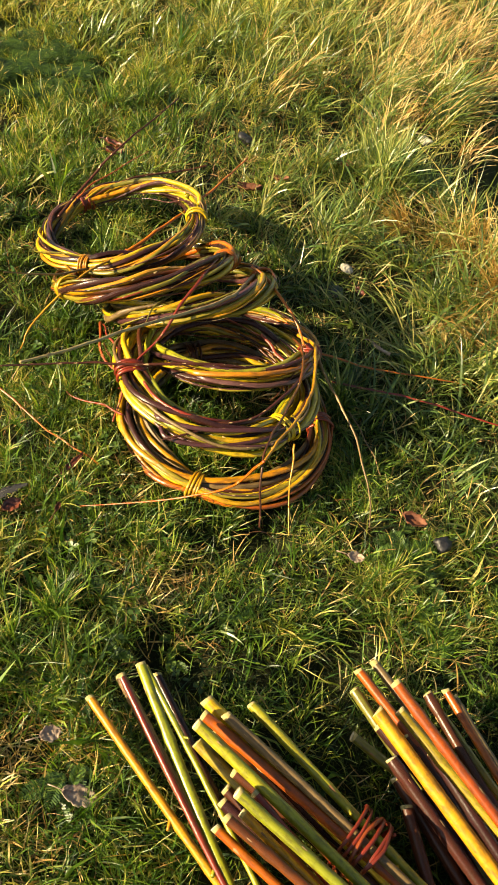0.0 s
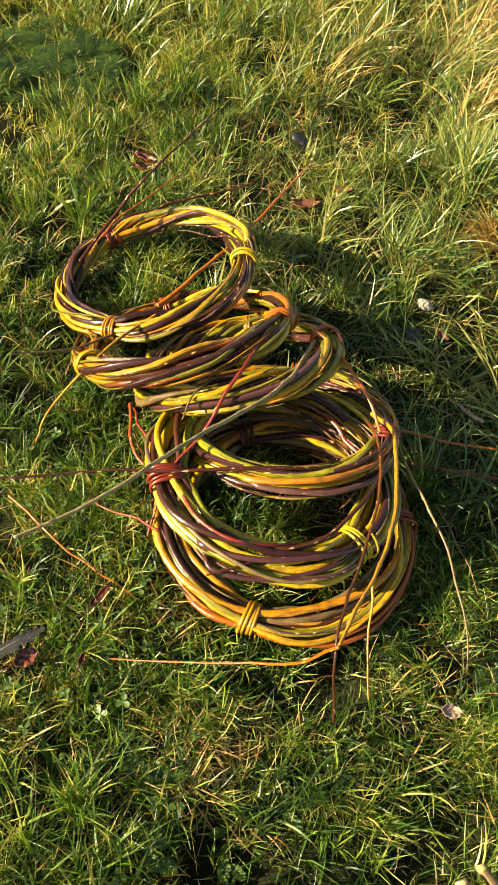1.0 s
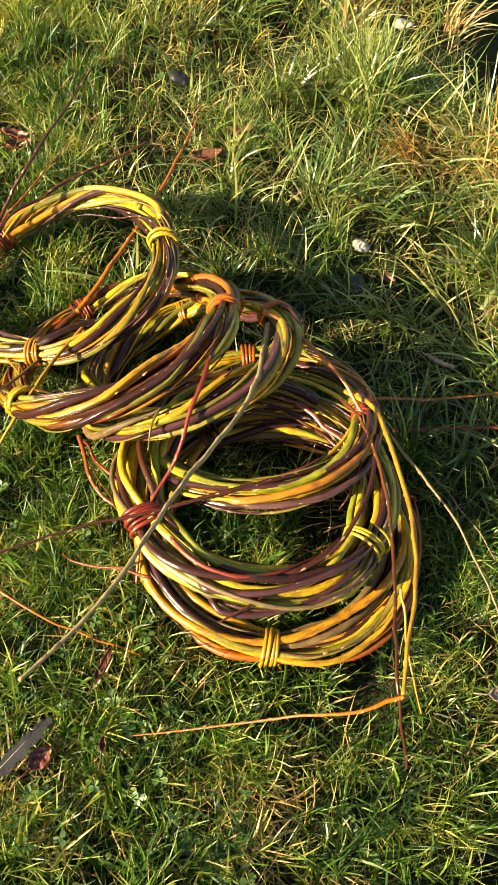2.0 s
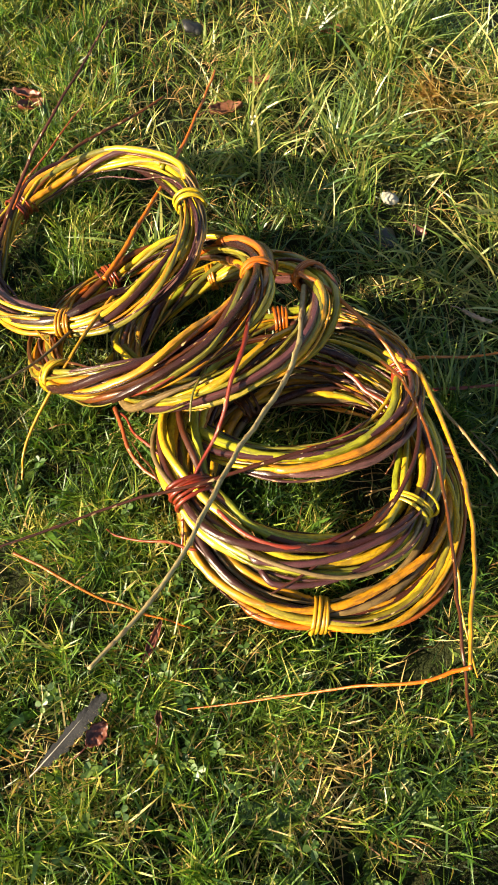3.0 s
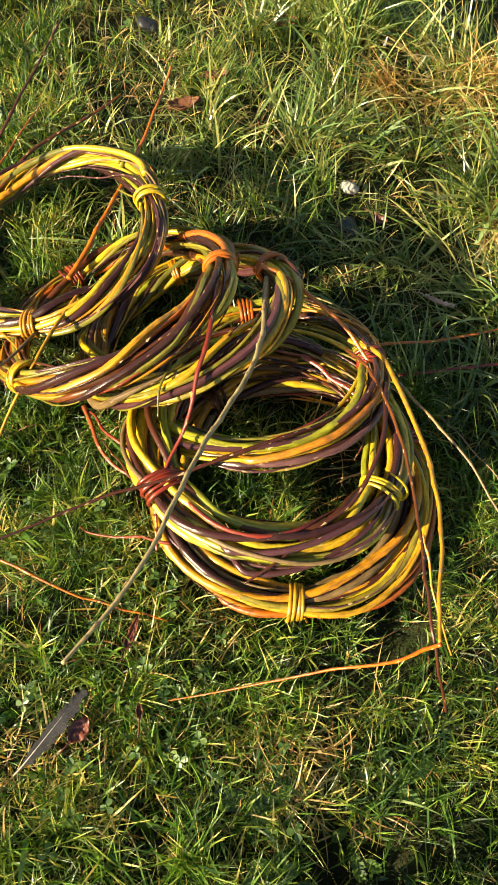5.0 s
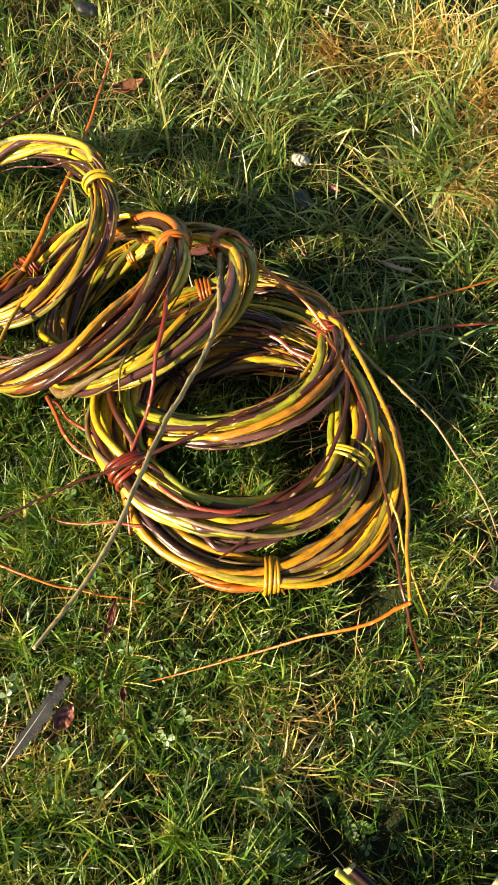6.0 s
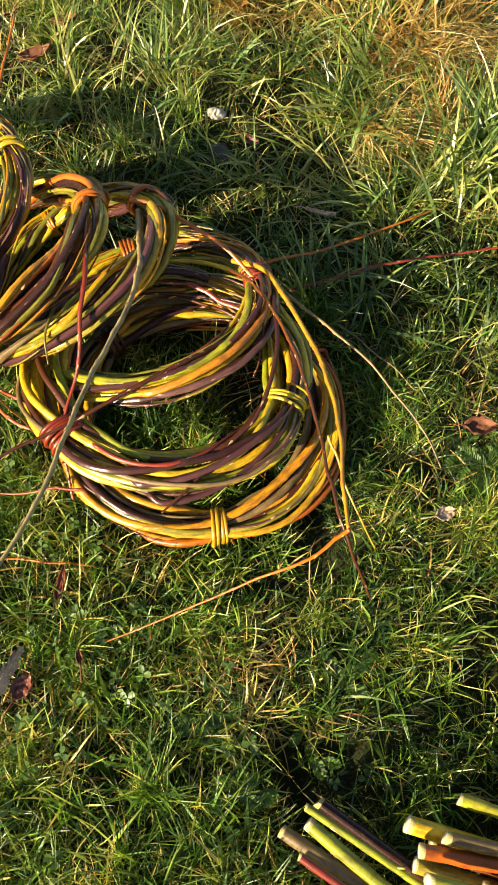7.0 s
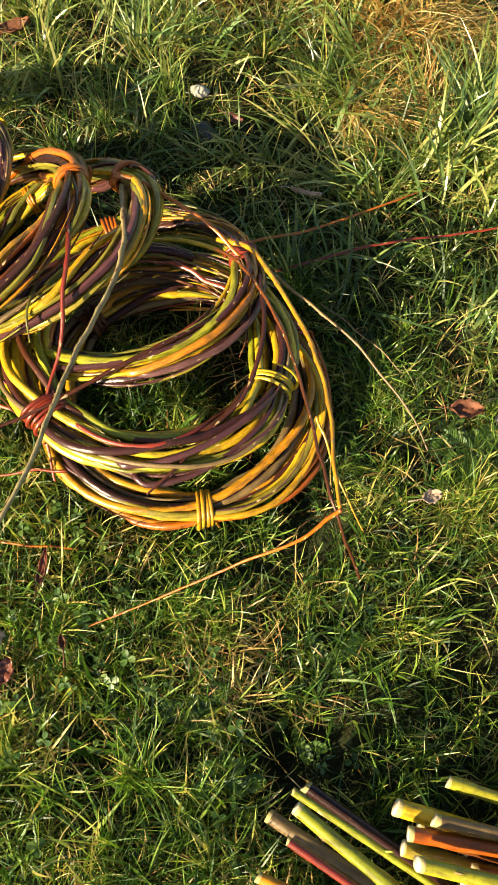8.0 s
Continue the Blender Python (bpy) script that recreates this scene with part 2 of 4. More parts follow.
def tube(line, radii, sides=8, cap=True):
    """A round skin along a line; u runs round, v along in units of 5 cm. Returns verts, faces, uvs."""
    line = np.asarray(line)
    n = len(line)
    tan = np.gradient(line, axis=0)
    tan /= np.linalg.norm(tan, axis=1)[:, None] + 1e-12
    ref = np.array([0.0, 0.0, 1.0]) if abs(tan[0][2]) < 0.9 else np.array([1.0, 0.0, 0.0])
    nor = np.cross(tan[0], ref)
    nor /= np.linalg.norm(nor)
    ang = np.linspace(0, 2 * np.pi, sides + 1)
    run = np.concatenate([[0], np.cumsum(np.linalg.norm(np.diff(line, axis=0), axis=1))]) / 0.05
    verts, uvs, faces = [], [], []
    for i in range(n):
        nor = nor - tan[i] * nor.dot(tan[i])
        nor /= np.linalg.norm(nor)
        bi = np.cross(tan[i], nor)
        for a in ang:
            verts.append(line[i] + radii[i] * (np.cos(a) * nor + np.sin(a) * bi))
            uvs.append((a / (2 * np.pi), run[i]))
    s = sides + 1
    for i in range(n - 1):
        for j in range(sides):
            faces.append((i * s + j, i * s + j + 1, (i + 1) * s + j + 1, (i + 1) * s + j))
    if cap:
        faces.append(tuple(reversed(range(sides))))
        faces.append(tuple((n - 1) * s + j for j in range(sides)))
    return verts, faces, uvs


def add_buds(parts, line, radii, rng, step, size):
    """Small pointed buds, turn about, along a twig."""
    verts, faces, uvs = parts
    run = np.concatenate([[0], np.cumsum(np.linalg.norm(np.diff(line, axis=0), axis=1))])
    s, turn = step * 0.5, rng.uniform(0, 6.28)
    while s < run[-1] * 0.97:
        i = min(int(np.searchsorted(run, s)), len(line) - 2)
        t = line[i + 1] - line[i]
        t /= np.linalg.norm(t) + 1e-12
        o = np.cross(t, rng.normal(size=3))
        o /= np.linalg.norm(o) + 1e-12
        b = np.cross(t, o)
        c = line[i] + o * radii[i] * 0.8
        k = len(verts)
        w = size * rng.uniform(0.7, 1.2)
        for v in (c + b * w * 0.5, c + o * w * 0.45 + t * w * 0.4, c - b * w * 0.5, c - t * w * 0.6, c + t * w * 2.2 + o * w * 0.35):
            verts.append(v)
            uvs.append((0.5, s / 0.05))
        faces += [(k + 3, k, k + 1), (k + 3, k + 1, k + 2), (k, k + 4, k + 1), (k + 1, k + 4, k + 2)]
        s += step * rng.uniform(0.7, 1.3)
    return parts


def knotted(n, r0, r1, length, rng, gap=0.035):
    """Radii that taper from r0 to r1 with slight swellings at the nodes."""
    s = np.linspace(0, length, n)
    r = r0 + (r1 - r0) * (s / length) ** 1.2
    at = rng.uniform(0, gap)
    while at < length:
        r *= 1 + rng.uniform(0.06, 0.22) * np.exp(-((s - at) / 0.004) ** 2)
        at += gap * rng.uniform(0.7, 1.4)
    return r


def twig(name, points, r0, r1, colour, parent, seed, buds=0.025, wobble=0.0012, label=""):
    rng = np.random.default_rng(seed)
    pts = np.array(points, dtype=float)
    length = np.linalg.norm(np.diff(pts, axis=0), axis=1).sum()
    n = max(12, int(length / 0.0035))
    line = smooth_line(points, n)
    k = np.linspace(0, 1, n)
    for ax in range(3):
        line[:, ax] += wobble * np.sin(k * rng.uniform(9, 16) + rng.uniform(0, 6)) * np.minimum(1, 4 * k)
    # a slight zigzag from node to node, each node swollen and carrying a bud
    knots = max(3, int(length / 0.027))
    node = np.linspace(0, 1, knots) + rng.normal(0, 0.18 / knots, knots)
    for ax in range(3):
        swing = rng.normal(0, 0.0006, knots) + 0.00035 * np.where(np.arange(knots) % 2, 1, -1) * rng.uniform(0.3, 1.2)
        line[:, ax] += np.interp(k, node, swing) * np.minimum(1, 6 * k)
    rad = r0 + (r1 - r0) * k ** 1.1
    for a in node:
        rad = rad * (1 + rng.uniform(0.08, 0.26) * np.exp(-((k - a) * length / 0.003) ** 2))
    parts = tube(line, rad, 7)
    skin = len(parts[1])
    if buds:
        add_buds(parts, line, rad, rng, buds * 0.8, max(0.0025, r0 * 0.95))
    return under(name, mesh_from(name, *parts, BARK[colour], bud=skin), parent, label)


# ---- the wreaths: place, lean and size of each ring ----
class Ring:
    def __init__(self, centre, nx, ny, radius, wide, high, twist, seed):
        self.c = np.array(centre)
        n = np.array([nx, ny, 1.0])
        self.n = n / np.linalg.norm(n)
        a = np.cross([0, 1, 0], self.n)
        self.a = a / np.linalg.norm(a)
        self.b = np.cross(self.n, self.a)
        self.r, self.wide, self.high, self.twist, self.seed = radius, wide, high, twist, seed
        self.ties = ()

    def pinch(self, th):
        """The bundle is drawn in where it is bound."""
        k = np.ones_like(th)
        for deg in self.ties:
            d = (th - radians(deg) + np.pi) % (2 * np.pi) - np.pi
            k = k * (1 - 0.26 * np.exp(-(d / 0.22) ** 2))
        return k

    def out(self, th):
        return np.cos(th)[..., None] * self.a + np.sin(th)[..., None] * self.b

    def place(self, th, rho, phi):
        th, rho, phi = np.broadcast_arrays(th, rho, phi)
        o = self.out(th)
        rho = rho * self.pinch(th)
        r = self.r * (1 + 0.012 * np.cos(2 * th + self.seed) + 0.008 * np.cos(3 * th + 2.0 * self.seed))
        return self.c + o * (r + self.wide * rho * np.cos(phi))[..., None] + self.n * (self.high * rho * np.sin(phi))[..., None]


RINGS = {
    "A": Ring((-0.339, 1.667, 0.0775), -0.35, 0.028, 0.166, 0.0215, 0.019, 1.5, 1),
    "B": Ring((-0.221, 1.528, 0.107), -0.515, 0.39, 0.165, 0.0225, 0.02, 1.35, 2),
    "C": Ring((-0.119, 1.524, 0.099), -0.521, 0.36, 0.149, 0.0225, 0.0195, 1.4, 3),
    "D": Ring((-0.002, 1.459, 0.0745), -0.197, 0.314, 0.157, 0.021, 0.018, 0.75, 4),
    "E": Ring((0.015, 1.349, 0.092), 0.04, 0.116, 0.162, 0.029, 0.02, 0.45, 5),
    "F": Ring((0.056, 1.322, 0.021), 0.0, 0.0, 0.175, 0.024, 0.019, 0.55, 6),
}
COLOURS = {
    "A": "yellow amber purple yellow amber mauve yellow purple amber olive purple yellow brown yellow purple yellow green",
    "B": "brown amber purple olive amber brown yellow olive orange purple olive amber brown green mauve orange olive",
    "C": "olive yellow brown amber yellow olive purple yellow olive mauve green yellow amber olive yellow tan",
    "D": "green yellow olive purple amber yellow mauve green yellow olive amber yellow purple yellow tan red amber olive",
    "E": "brown green yellow purple amber olive olive yellow green tan purple yellow mauve olive tan amber yellow green brown",
    "F": "tan amber yellow purple tan orange amber yellow olive amber purple tan orange yellow amber olive purple yellow",
}


def wreath_rod(ring, colour, start, span, rho, phi, r0, r1, parent, seed):
    """One bent rod that runs along the ring and winds slowly about the bundle's heart."""
    rng = np.random.default_rng(seed)
    n = int(span / radians(1.9)) + 6
    th = start + np.linspace(0, span, n)
    k = np.linspace(0, 1, n)
    ph = phi + ring.twist * th + 0.5 * np.sin(th * rng.uniform(1.5, 3) + rng.uniform(0, 6))
    rh = rho * (1 + 0.2 * np.sin(th * rng.uniform(2, 4) + rng.uniform(0, 6)))
    rh = rh + 0.3 * np.clip((k - 0.93) / 0.07, 0, 1) - 0.4 * rho * np.clip((0.06 - k) / 0.06, 0, 1)
    line = ring.place(th, rh, ph)
    joints = int(span * ring.r / 0.045) + 3
    for ax in range(3):
        line[:, ax] += np.interp(k, np.linspace(0, 1, joints), rng.normal(0, 0.0009, joints))
    line[:, 2] = np.maximum(line[:, 2], 0.004)
    rad = knotted(n, r0, r1, span * ring.r, rng, 0.045)
    rad *= 1 - 0.72 * np.clip((k - 0.72) / 0.28, 0, 1)
    parts = tube(line, rad, 9)
    skin = len(parts[1])
    add_buds(parts, line, rad, rng, 0.03, 0.0028)
    rod = under("rod", mesh_from("wreath_rod", *parts, BARK[colour], bud=skin), parent)
    return rod


def binding(ring, deg, turns, r, colour, parent, seed, pitch=0.0058, snug=1.0, label=""):
    """A thin split rod wound tightly but unevenly round the bundle, with a loose tail."""
    rng = np.random.default_rng(seed)
    n = int(turns * 24) + 10
    w = np.linspace(-0.18, turns + 0.2, n)
    slip = np.interp(w, np.arange(-1, turns + 3), rng.normal(0, 0.28, turns + 4))
    th = radians(deg) + (w + slip - turns / 2) * pitch / ring.r
    phi = w * 2 * np.pi + rng.uniform(0, 6.28)
    grow = 1.26 + 0.09 * np.interp(w, np.arange(-1, turns + 2, 0.5), rng.normal(0, 1, len(np.arange(-1, turns + 2, 0.5))))
    grow[:3] *= 0.8
    tail = np.clip((w - turns + 0.1) / 0.3, 0, 1)
    line = ring.place(th + tail * 0.03, snug * grow + 0.35 * tail, phi)
    rad = r * 0.9 * (1 + 0.14 * np.sin(w * 3 + seed)) * (1 - 0.5 * tail)
    return under("binding", mesh_from("binding", *tube(line, rad, 7), BARK[colour]), parent, label)


WREATH_LABELS = {
    "A": "wound yellow and purple willow wreath leaning on the next one",
    "B": "twisted olive and yellow willow wreath propped on its neighbour",
    "C": "grey-green and yellow willow wreath leaning steeply in the row",
    "D": "yellow willow wreath with a red binding and long loose rods",
    "E": "loosely wound willow wreath with purple rods and a red binding",
    "F": "orange-edged willow wreath lying flat in the grass under the others",
}
WREATHS = {}
for key, degs in (("A", (272, 18, 148)), ("B", (234, 16, 134)), ("C", (110, 38)), ("D", (104, 10, 214)), ("E", (214, 336)), ("F", (272, 26, 136))):
    RINGS[key].ties = degs
for key, ring in RINGS.items():
    rng = np.random.default_rng(ring.seed * 11)
    base = ring.c - ring.n * 0.0
    w = thing("willow_wreath", (0, 0, 0), WREATH_LABELS[key], "wreath", "willow wreaths lying in a row")
    WREATHS[key] = w
    cols = COLOURS[key].split()
    outer = int(len(cols) * 0.66)
    for i, c in enumerate(cols):
        if i < outer:
            rho, phi = rng.uniform(0.74, 1.06), 2 * np.pi * (i + rng.uniform(-0.25, 0.25)) / outer
        else:
            rho, phi = rng.uniform(0.2, 0.5), rng.uniform(0, 6.28)
        r0 = rng.uniform(0.0046, 0.0066) if rng.random() < 0.7 else rng.uniform(0.0026, 0.0037)
        start, span = (rng.uniform(0, 6.28), rng.uniform(6.2, 8.2)) if key in "ABC" else (rng.uniform(1.1, 1.9), rng.uniform(6.1, 6.9))
        wreath_rod(ring, c, start, span, rho, phi, r0, r0 * 0.72, w, ring.seed * 100 + i)
    for i, c in enumerate(("brown", "red", "tan", "purple", "amber", "olive", "mauve", "tan")):
        r0 = rng.uniform(0.0016, 0.0026)
        wreath_rod(ring, c, rng.uniform(0, 6.28), rng.uniform(3.0, 6.0), rng.uniform(0.85, 1.12), rng.uniform(0, 6.28), r0, r0 * 0.6, w, ring.seed * 100 + 60 + i)

for key, colour, start, span, rho, at, phi, r0, seed in (
        ("F", "orange", 4.1, 2.6, 1.12, 5.1, -0.45, 0.0052, 1), ("E", "mauve", 4.35, 1.5, 1.1, 5.0, 0.8, 0.0046, 3),
        ("E", "mauve", 4.5, 1.3, 1.12, 5.1, 0.4, 0.0042, 4), ("E", "red", 3.6, 2.0, 1.1, 4.5, 1.9, 0.0032, 5), ("D", "amber", 4.6, 2.0, 1.12, 5.6, 0.6, 0.0052, 6),
        ("D", "mauve", 4.7, 1.8, 1.1, 5.7, 0.1, 0.0048, 7), ("C", "yellow", 3.2, 1.8, 1.12, 4.1, 0.7, 0.0064, 8), ("C", "tan", 3.3, 1.6, 1.12, 4.1, 0.2, 0.0062, 9),
        ("A", "yellow", 0.6, 1.7, 1.1, 1.5, 1.6, 0.0052, 10)):
    ring = RINGS[key]
    wreath_rod(ring, colour, start, span, rho, phi - ring.twist * at, r0, r0 * 0.8, WREATHS[key], 8000 + seed)

for key, deg, turns, r, colour, snug in (
        ("A", 272, 4, 0.0026, "amber", 1.0), ("A", 18, 3, 0.003, "yellow", 1.0), ("A", 148, 5, 0.0024, "red", 1.05),
        ("B", 234, 3, 0.0042, "yellow", 1.05), ("B", 16, 3, 0.004, "orange", 1.08), ("B", 134, 4, 0.0026, "red", 1.0),
        ("C", 110, 3, 0.0028, "amber", 1.0), ("C", 38, 3, 0.0034, "orange", 1.08),
        ("D", 104, 4, 0.0028, "orange", 1.05), ("D", 10, 4, 0.0036, "red", 1.2), ("D", 214, 4, 0.003, "yellow", 1.0),
        ("E", 214, 5, 0.0028, "red", 0.82), ("E", 336, 3, 0.003, "yellow", 0.95),
        ("F", 272, 4, 0.0032, "amber", 1.0), ("F", 26, 4, 0.003, "red", 1.0), ("F", 136, 4, 0.003, "brown", 1.0)):
    binding(RINGS[key], deg, turns, r, colour, WREATHS[key], int(deg), label=f"{colour} willow binding")

# loose tips and side shoots that stick out of the wreaths
def loose_tip(key, colour, r0, r1, *pts):
    twig("twig", pts, r0, r1, colour, WREATHS[key], int(abs(pts[0][0]) * 9999), wobble=0.0032 if colour == "grey" else 0.0014, label=f"thin {colour} willow tip" if r0 < 0.003 else "")


loose_tip("C", "grey", 0.0038, 0.0018, (-0.01, 1.56, 0.165), (-0.014, 1.422, 0.21), (-0.061, 1.261, 0.27), (-0.105, 1.099, 0.33), (-0.168, 0.971, 0.364))
loose_tip("D", "purple", 0.0036, 0.0014, (0.108, 1.372, 0.13), (0.028, 1.325, 0.145), (-0.046, 1.287, 0.14), (-0.127, 1.255, 0.13), (-0.213, 1.218, 0.115), (-0.36, 1.15, 0.095))
loose_tip("B", "red", 0.0034, 0.002, (-0.077, 1.519, 0.205), (-0.081, 1.429, 0.21), (-0.09, 1.362, 0.18), (-0.105, 1.309, 0.145), (-0.123, 1.266, 0.12))
loose_tip("B", "olive", 0.0026, 0.0011, (-0.098, 1.471, 0.165), (-0.122, 1.415, 0.17), (-0.134, 1.37, 0.17), (-0.135, 1.33, 0.155))
loose_tip("A", "amber", 0.0028, 0.0012, (-0.273, 1.539, 0.115), (-0.311, 1.418, 0.12), (-0.353, 1.318, 0.06), (-0.352, 1.278, 0.03))
loose_tip("A", "tan", 0.0024, 0.001, (-0.32, 1.5, 0.085), (-0.36, 1.401, 0.12), (-0.416, 1.329, 0.15))
loose_tip("C", "red", 0.003, 0.0016, (-0.247, 1.391, 0.06), (-0.204, 1.315, 0.06), (-0.14, 1.268, 0.065), (-0.122, 1.201, 0.03))
loose_tip("E", "red", 0.0028, 0.0016, (-0.145, 1.285, 0.1), (-0.2, 1.335, 0.09), (-0.235, 1.375, 0.075))
loose_tip("E", "red", 0.0022, 0.001, (-0.105, 1.2, 0.06), (-0.15, 1.206, 0.055), (-0.2, 1.21, 0.04), (-0.23, 1.222, 0.03))
loose_tip("E", "brown", 0.0018, 0.0009, (-0.15, 1.26, 0.09), (-0.185, 1.3, 0.08), (-0.21, 1.335, 0.07))
loose_tip("D", "amber", 0.0036, 0.002, (0.115, 1.505, 0.115), (0.155, 1.455, 0.145), (0.186, 1.321, 0.2), (0.192, 1.184, 0.25), (0.178, 1.034, 0.288))
loose_tip("D", "brown", 0.0024, 0.0015, (0.11, 1.485, 0.12), (0.14, 1.43, 0.15), (0.162, 1.315, 0.195), (0.169, 1.184, 0.245), (0.173, 1.05, 0.28), (0.204, 0.99, 0.2))
loose_tip("D", "orange", 0.0022, 0.0008, (0.177, 1.033, 0.289), (0.136, 1.032, 0.2), (0.053, 1.03, 0.12), (-0.09, 1.008, 0.03))
loose_tip("F", "amber", 0.0018, 0.0009, (0.198, 1.2, 0.16), (0.215, 1.15, 0.13), (0.246, 1.075, 0.09))
loose_tip("D", "tan", 0.0027, 0.001, (0.155, 1.49, 0.115), (0.184, 1.458, 0.1), (0.226, 1.416, 0.09), (0.296, 1.341, 0.07), (0.348, 1.26, 0.05), (0.367, 1.199, 0.035))
loose_tip("D", "orange", 0.0028, 0.001, (0.13, 1.535, 0.065), (0.166, 1.541, 0.06), (0.254, 1.564, 0.05), (0.408, 1.624, 0.04), (0.472, 1.652, 0.03))
loose_tip("B", "orange", 0.0042, 0.0016, (-0.306, 1.616, 0.05), (-0.274, 1.709, 0.06), (-0.241, 1.839, 0.07), (-0.213, 1.967, 0.08), (-0.199, 2.069, 0.086))
loose_tip("A", "purple", 0.0036, 0.0014, (-0.478, 1.65, 0.05), (-0.456, 1.755, 0.1), (-0.418, 1.819, 0.16), (-0.356, 1.967, 0.226))
loose_tip("A", "brown", 0.0038, 0.002, (-0.453, 1.782, 0.05), (-0.398, 1.879, 0.055), (-0.279, 2.015, 0.06))
loose_tip("A", "orange", 0.0022, 0.001, (-0.47, 1.72, 0.06), (-0.45, 1.789, 0.08), (-0.395, 1.927, 0.1))
loose_tip("E", "purple", 0.0034, 0.0014, (0.162, 1.43, 0.13), (0.153, 1.324, 0.15), (0.119, 1.25, 0.135), (0.078, 1.209, 0.13), (0.027, 1.164, 0.125), (-0.007, 1.137, 0.115))
loose_tip("E", "brown", 0.002, 0.001, (0.142, 1.42, 0.14), (0.139, 1.36, 0.13), (0.125, 1.318, 0.11))
loose_tip("C", "orange", 0.0034, 0.0024, (-0.02, 1.573, 0.175), (0.03, 1.551, 0.17), (0.09, 1.509, 0.152), (0.142, 1.459, 0.135))
loose_tip("E", "red", 0.0034, 0.0028, (0.05, 1.478, 0.105), (0.095, 1.445, 0.105), (0.14, 1.41, 0.105))

for colour, r0, r1, pts in (
        ("orange", 0.002, 0.0012, ((-0.34, 1.175, 0.028), (-0.217, 1.132, 0.026), (-0.098, 1.112, 0.016))),
        ("red", 0.0024, 0.0012, ((0.2, 1.512, 0.026), (0.357, 1.541, 0.036), (0.555, 1.557, 0.045), (0.66, 1.575, 0.04))),
        ("tan", 0.0014, 0.0008, ((0.26, 1.45, 0.03), (0.31, 1.39, 0.034), (0.36, 1.325, 0.03)))):
    loose = thing("loose_twig", (0, 0, 0), f"thin {colour} willow twig lying on the grass", "twig")
    twig("stem", pts, r0, r1, colour, loose, int(abs(pts[0][1]) * 999), 0.03)


# ---- bundles of cut rods ----
def cut_rod(tip, heading, radius, colour, parent, seed, length=0.95, fall=0.5, bend=0.02):
    """A straight cut rod: bark skin, a slanting pale cut at the thick end."""
    rng = np.random.default_rng(seed)
    h = radians(heading)
    d = np.array([math.cos(h), math.sin(h), 0.0])
    side = np.array([-d[1], d[0], 0.0])
    n = 60
    k = np.linspace(0, 1, n)
    tip = np.array(tip)
    line = tip + d * (k * length)[:, None]
    line[:, 2] = tip[2] + (max(radius + 0.004, tip[2] * fall) - tip[2]) * k
    line += side * (bend * rng.uniform(-1, 1) * np.sin(k * np.pi * rng.uniform(0.8, 1.6)))[:, None]
    rad = knotted(n, radius, radius * 0.72, length, rng, 0.06)
    parts = tube(line, rad, 12, False)
    skin = len(parts[1])
    add_buds(parts, line, rad, rng, 0.06, 0.005)
    # short stubs where side shoots were trimmed off
    for _ in range(rng.integers(0, 3)):
        i = int(rng.uniform(0.12, 0.7) * n)
        way = rng.normal(size=3)
        way[2] = abs(way[2])
        way -= d * way.dot(d)
        way = way / np.linalg.norm(way) * 0.8 + d * 0.6
        stub = smooth_line((line[i], line[i] + way * radius * 1.7, line[i] + way * radius * 3.0), 5)
        sv, sf, su = tube(stub, np.linspace(radius * 0.5, radius * 0.34, 5), 7)
        at = len(parts[0])
        parts[0].extend(sv), parts[2].extend(su)
        parts[1][skin:skin] = [tuple(j + at for j in q) for q in sf]
        skin += len(sf)
    rod = under("rod", mesh_from("cut_rod", *parts, BARK[colour], bud=skin), parent)
    # the cut: a slightly domed, tilted disc
    t = (line[0] - line[1]) / np.linalg.norm(line[0] - line[1])
    u = np.cross(t, [0, 0, 1.0])
    u /= np.linalg.norm(u)
    v = np.cross(u, t)
    slant, way = rng.uniform(0.15, 0.7), rng.uniform(0, 6.28)
    verts, uvs = [line[0] + t * radius * 0.2], [(0.0, 0.0)]
    for j in range(12):
        a = 2 * np.pi * j / 12
        lift = slant * radius * (1 + math.cos(a - way)) * 0.5
        verts.append(line[0] + radius * 1.01 * (math.cos(a) * u + math.sin(a) * v) + t * (lift + 0.0003))
        uvs.append((math.cos(a), math.sin(a)))
    for j in range(12):
        a = 2 * np.pi * j / 12
        verts.append(line[0] + radius * 1.0 * (math.cos(a) * u + math.sin(a) * v) - t * 0.004)
        uvs.append((math.cos(a) * 1.05, math.sin(a) * 1.05))
    faces = [(0, 1 + j, 1 + (j + 1) % 12) for j in range(12)]
    faces += [(1 + j, 13 + j, 13 + (j + 1) % 12, 1 + (j + 1) % 12) for j in range(12)]
    under("cut_end", mesh_from("cut_end", verts, faces, uvs, CUT), rod, "pale cut end")
    return line


BUNDLES = []


def bundle(label):
    BUNDLES.append((thing("willow_bundle", (0, 0, 0), label, "bundle", "cut willow rods"), []))


def add_rod(x, y, z, heading, radius, colour):
    """One more rod in the newest bundle, its cut end at x, y, z."""
    b, lines = BUNDLES[-1]
    lines.append(cut_rod((x, y, z), heading, radius, colour, b, 900 + len(lines) + int(x * 1000)))


